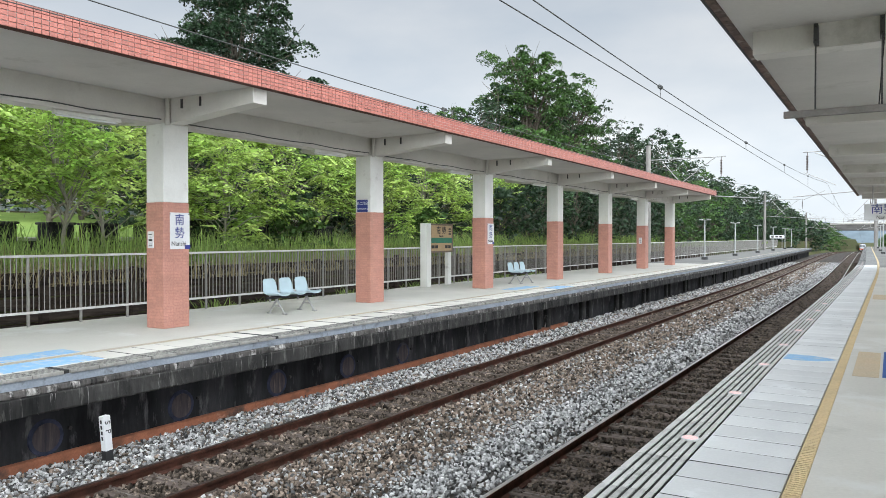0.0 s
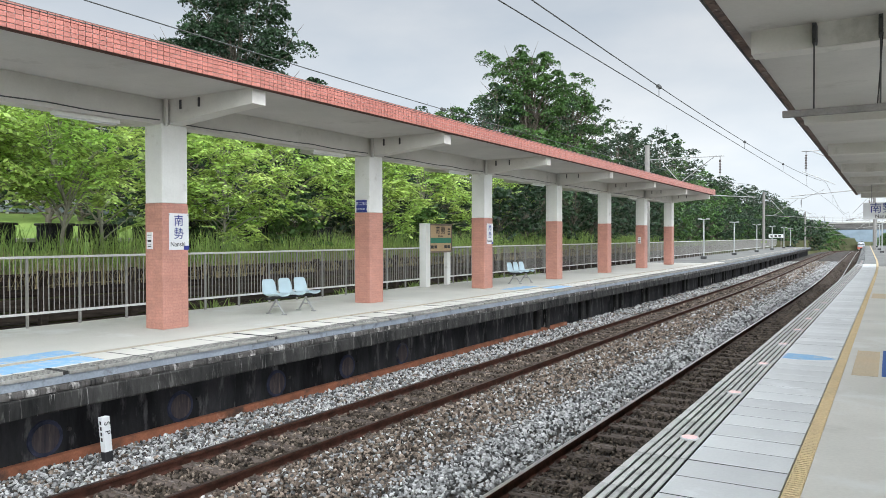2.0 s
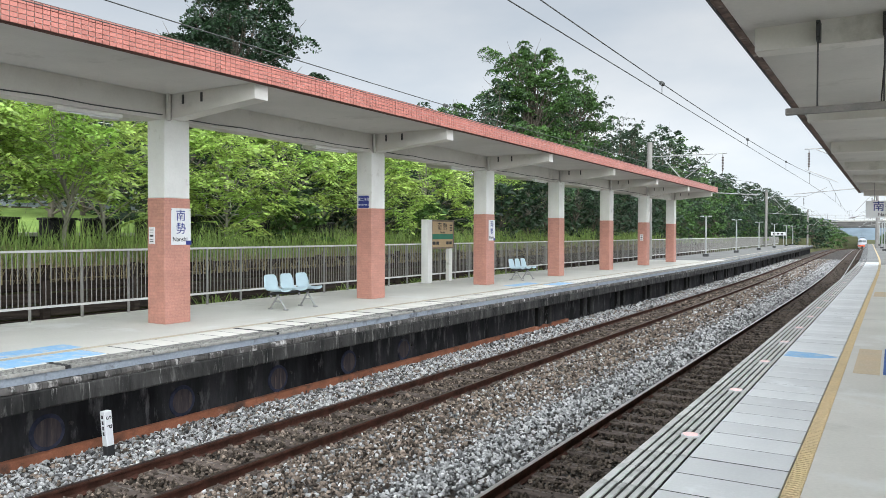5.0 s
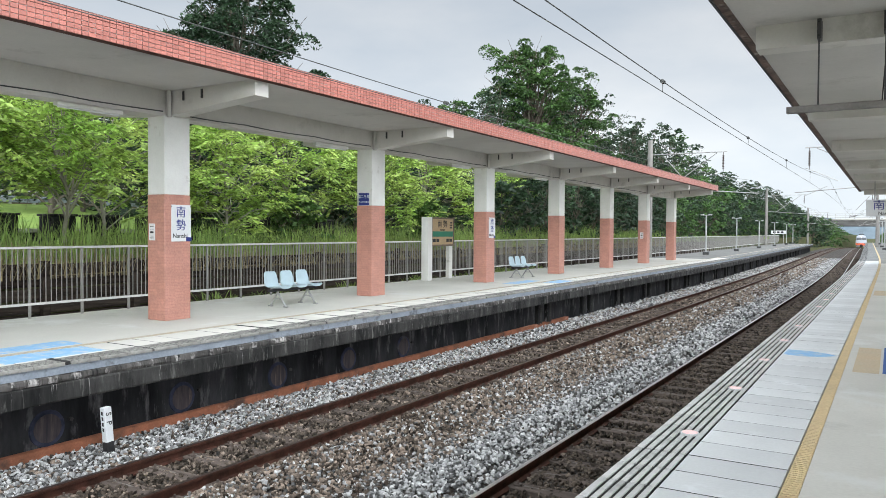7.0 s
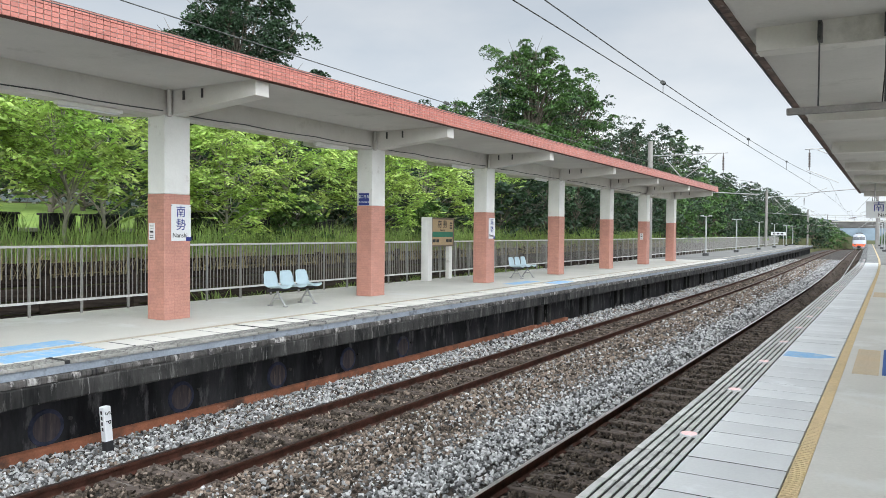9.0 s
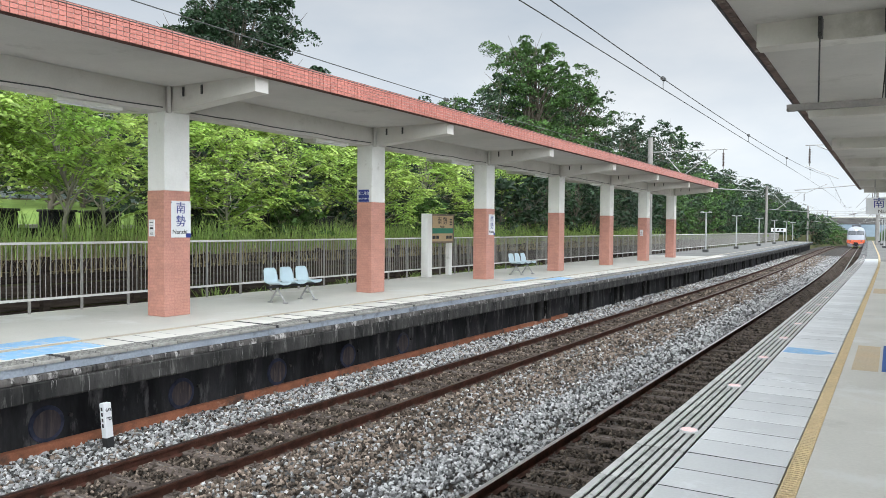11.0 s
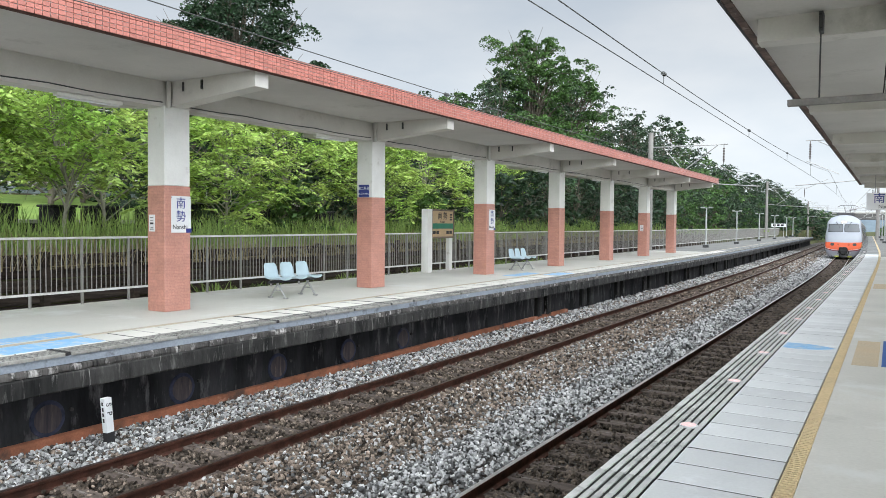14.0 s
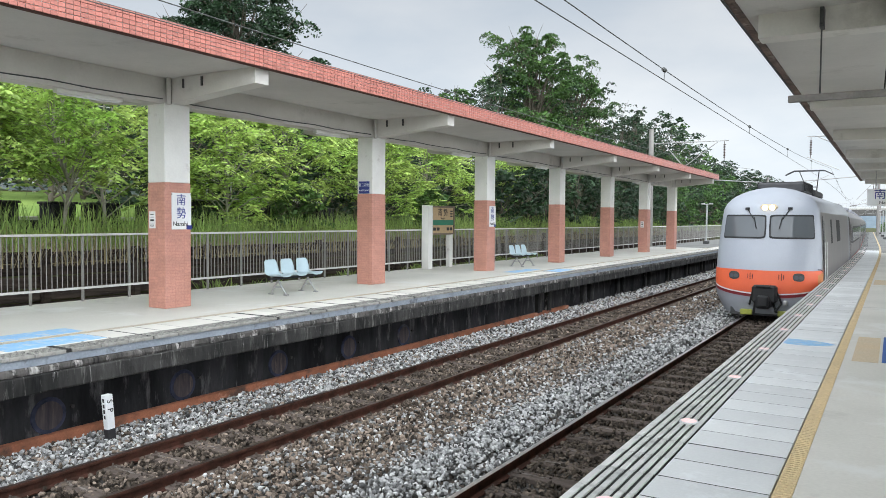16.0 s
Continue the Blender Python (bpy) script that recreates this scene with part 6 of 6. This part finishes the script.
            part("grab_rail", T(p0, p1, 0.017), "steel", root)
        part("side_grille", patch(*sorted((sg * 4.6, sg * 5.3)), lambda s: 2.2, lambda s: 3.0, 2, 8, 0.010), "black", root, "dark ventilation grille")
        part("side_grille", patch(*sorted((sg * 7.5, sg * 9.6)), lambda s: 2.2, lambda s: 3.0, 2, 8, 0.010), "black", root, "dark ventilation grille")
    # broken corner panel
    part("bare_panel", patch(0.72, 1.12, lambda s: 0.98 + 0.1 * abs(s - 0.9), lambda s: 1.44 - 0.5 * abs(s - 0.9), 16, 4, 0.018), "patch_orange", root, "faded filler patch on the orange band", smooth=True)
    p = nose(0, 3.32, 0.0)
    part("lamp_housing", B(p.x - 0.27, p.y - 0.06, p.z - 0.10, p.x + 0.27, p.y + 0.3, p.z + 0.12, bevel=0.09), "tan", root, "oval lamp housing")
    for q in (-0.1, 0.1):
        part("headlamp", T((q, p.y - 0.075, p.z + 0.01), (q, p.y - 0.055, p.z + 0.01), 0.085, seg=16), "lamp_glow", root, "lit warm headlamp")
    # coupler and steps
    bm = B(-0.34, -0.32, 0.50, 0.34, 0.25, 1.02, bevel=0.06)
    box(bm, -0.20, -0.5, 0.35, 0.20, 0.1, 0.62, bevel=0.05)
    tube(bm, (-0.24, -0.18, 0.5), (-0.3, -0.1, 0.15), 0.035)
    tube(bm, (0.24, -0.18, 0.5), (0.34, -0.1, 0.22), 0.035)
    box(bm, -0.16, -0.62, 0.40, 0.16, -0.44, 0.74, bevel=0.04)
    tube(bm, (-0.30, -0.22, 0.92), (-0.42, -0.10, 0.42), 0.03)
    tube(bm, (0.30, -0.22, 0.92), (0.46, -0.06, 0.50), 0.03)
    tube(bm, (0.46, -0.06, 0.50), (0.30, -0.2, 0.24), 0.03)
    tube(bm, (-0.20, -0.36, 1.0), (0.20, -0.36, 1.0), 0.045)
    part("coupler", bm, "black", root, "black coupler with rubber hoses")
    part("jumper_socket", B(0.50, -0.07, 0.44, 0.62, 0.10, 0.58, bevel=0.02), "steel", root, "grey jumper cable socket")
    part("crack", patch(0.70, 1.02, lambda s: 1.50 - 0.42 * max(0.0, s - 0.82), lambda s: 1.53 - 0.42 * max(0.0, s - 0.82), 12, 1, 0.021), "black", root, "dark crack above the filler patch")
    for sg in (-1, 1):
        part("step", B(sg * 0.35 - (0.0 if sg > 0 else 0.35), -0.02, 0.10, sg * 0.35 + (0.35 if sg > 0 else 0.0), 0.3, 0.26, bevel=0.02), "train_yellow", root, "yellow-green step below the nose")
    part("snow_plough", B(-1.0, 0.15, 0.08, 1.0, 0.35, 0.3), "dark_metal", root)
    bogie(root, 3.6)
    bogie(root, 13.2)
    # roof equipment
    part("roof_pod", B(-0.68, 2.7, 3.84, 0.72, 5.6, 4.2, bevel=0.06), "dark_metal", root, "dark roof equipment box")
    part("roof_pod", B(-0.75, 6.2, 3.84, 0.75, 9.8, 4.1, bevel=0.06), "dark_metal", root, "dark roof equipment box")
    for q in range(8):
        part("roof_rib", B(-0.70, 2.8 + q * 0.38, 3.92, 0.74, 2.86 + q * 0.38, 4.22), "black", root)
    bm = bmesh.new()
    for s in (-0.45, 0.45):
        tube(bm, (s * 0.6, 12.4, 3.8), (s * 0.5, 13.6, 4.5), 0.025)
        tube(bm, (s * 0.5, 13.6, 4.5), (s * 0.85, 12.4, 5.12), 0.02)
    tube(bm, (-0.25, 13.6, 4.5), (0.25, 13.6, 4.5), 0.02)
    for y in (12.25, 12.55):
        tube(bm, (-0.6, y, 5.16), (0.6, y, 5.16), 0.025)
        tube(bm, (-0.6, y, 5.16), (-0.95, y, 4.98), 0.02)
        tube(bm, (0.6, y, 5.16), (0.95, y, 4.98), 0.02)
    part("pantograph", bm, "dark_metal", root, "raised pantograph")
    part("gangway", B(-0.6, L - 0.65, 0.9, 0.6, L + 0.1, 3.3), "black", root)
    return root


def carriage():
    root = thing("carriage", "silver-grey passenger carriage with a row of dark windows", "train carriage", "train carriages")
    L = 19.6
    bm = bmesh.new()
    prof = [(-1.40, 0.75), (-1.44, 1.1), (-1.44, 2.7), (-1.36, 3.15), (-1.15, 3.45), (-0.7, 3.66), (0, 3.74)]
    prof = prof + [(-x, z) for x, z in prof[-2::-1]]
    sweep(bm, prof, [0, L], fx=lambda y: 0)
    part("body", bm, "train_side", root, "silver-grey body shell")
    part("underframe", B(-1.25, 1.0, 0.35, 1.25, L - 1.0, 0.76, bevel=0.03), "dark_metal", root, "dark underframe equipment")
    for s in (-1, 1):
        part("window_band", B(s * 1.441 - 0.003, 2.4, 1.85, s * 1.441 + 0.003, L - 2.4, 2.72), "dark_metal", root, "dark window band")
        for i in range(10):
            y = 2.8 + i * 1.42
            part("window", B(s * 1.447 - 0.006, y, 1.95, s * 1.447 + 0.006, y + 1.18, 2.62), "glass", root, "dark tinted window")
        for y in (0.8, L - 1.75):
            d = part("door", B(s * 1.446 - 0.006, y, 0.8, s * 1.446 + 0.006, y + 0.95, 2.85), "train_side", root, "grey end door")
            part("door_window", B(s * 1.455 - 0.004, y + 0.25, 1.9, s * 1.455 + 0.004, y + 0.7, 2.65), "glass", d)
        part("stripe", B(s * 1.443 - 0.004, 0.3, 1.0, s * 1.443 + 0.004, L - 0.3, 1.12), "train_orange", root, "orange side stripe")
    part("gangway", B(-0.6, L - 0.01, 0.9, 0.6, L + 0.5, 3.2), "black", root)
    part("roof_unit", B(-0.8, 3, 3.66, 0.8, 6, 3.88, bevel=0.05), "train_grey", root)
    part("roof_unit", B(-0.8, 13, 3.66, 0.8, 16, 3.88, bevel=0.05), "train_grey", root)
    bogie(root, 3.0)
    bogie(root, L - 3.0)
    return root


ENGINE = power_car()
CARS = [carriage()]
for i in range(5):
    CARS.append(copy_thing(CARS[0], Matrix.Identity(4)))


def rail_pose(y, length):
    """Pose of a vehicle whose front stands at y on the near track."""
    a, b = (Vector((NEAR_C + 0.07 - off(q), q, rz(q))) for q in (y + 3.0, y + length - 3.0))
    d = (b - a).normalized()
    side = Vector((d.y, -d.x, 0)).normalized()
    up = side.cross(d)
    m = Matrix((side, d, up)).transposed().to_4x4()
    m.translation = a - d * 3.0
    return m


def motions():
    times = [0.5 * i for i in range(33)]
    for k, ob in enumerate([ENGINE] + CARS):
        behind, length = (0.0, 17.0) if k == 0 else (17.35 + (k - 1) * 20.1, 19.6)
        walk(ob, [(t, rail_pose(TRAIN_END + TRAIN_SPEED * (16.0 - t) + behind, length)) for t in times])


TRAIN_END, TRAIN_SPEED = 24.0, 26.5
motions()
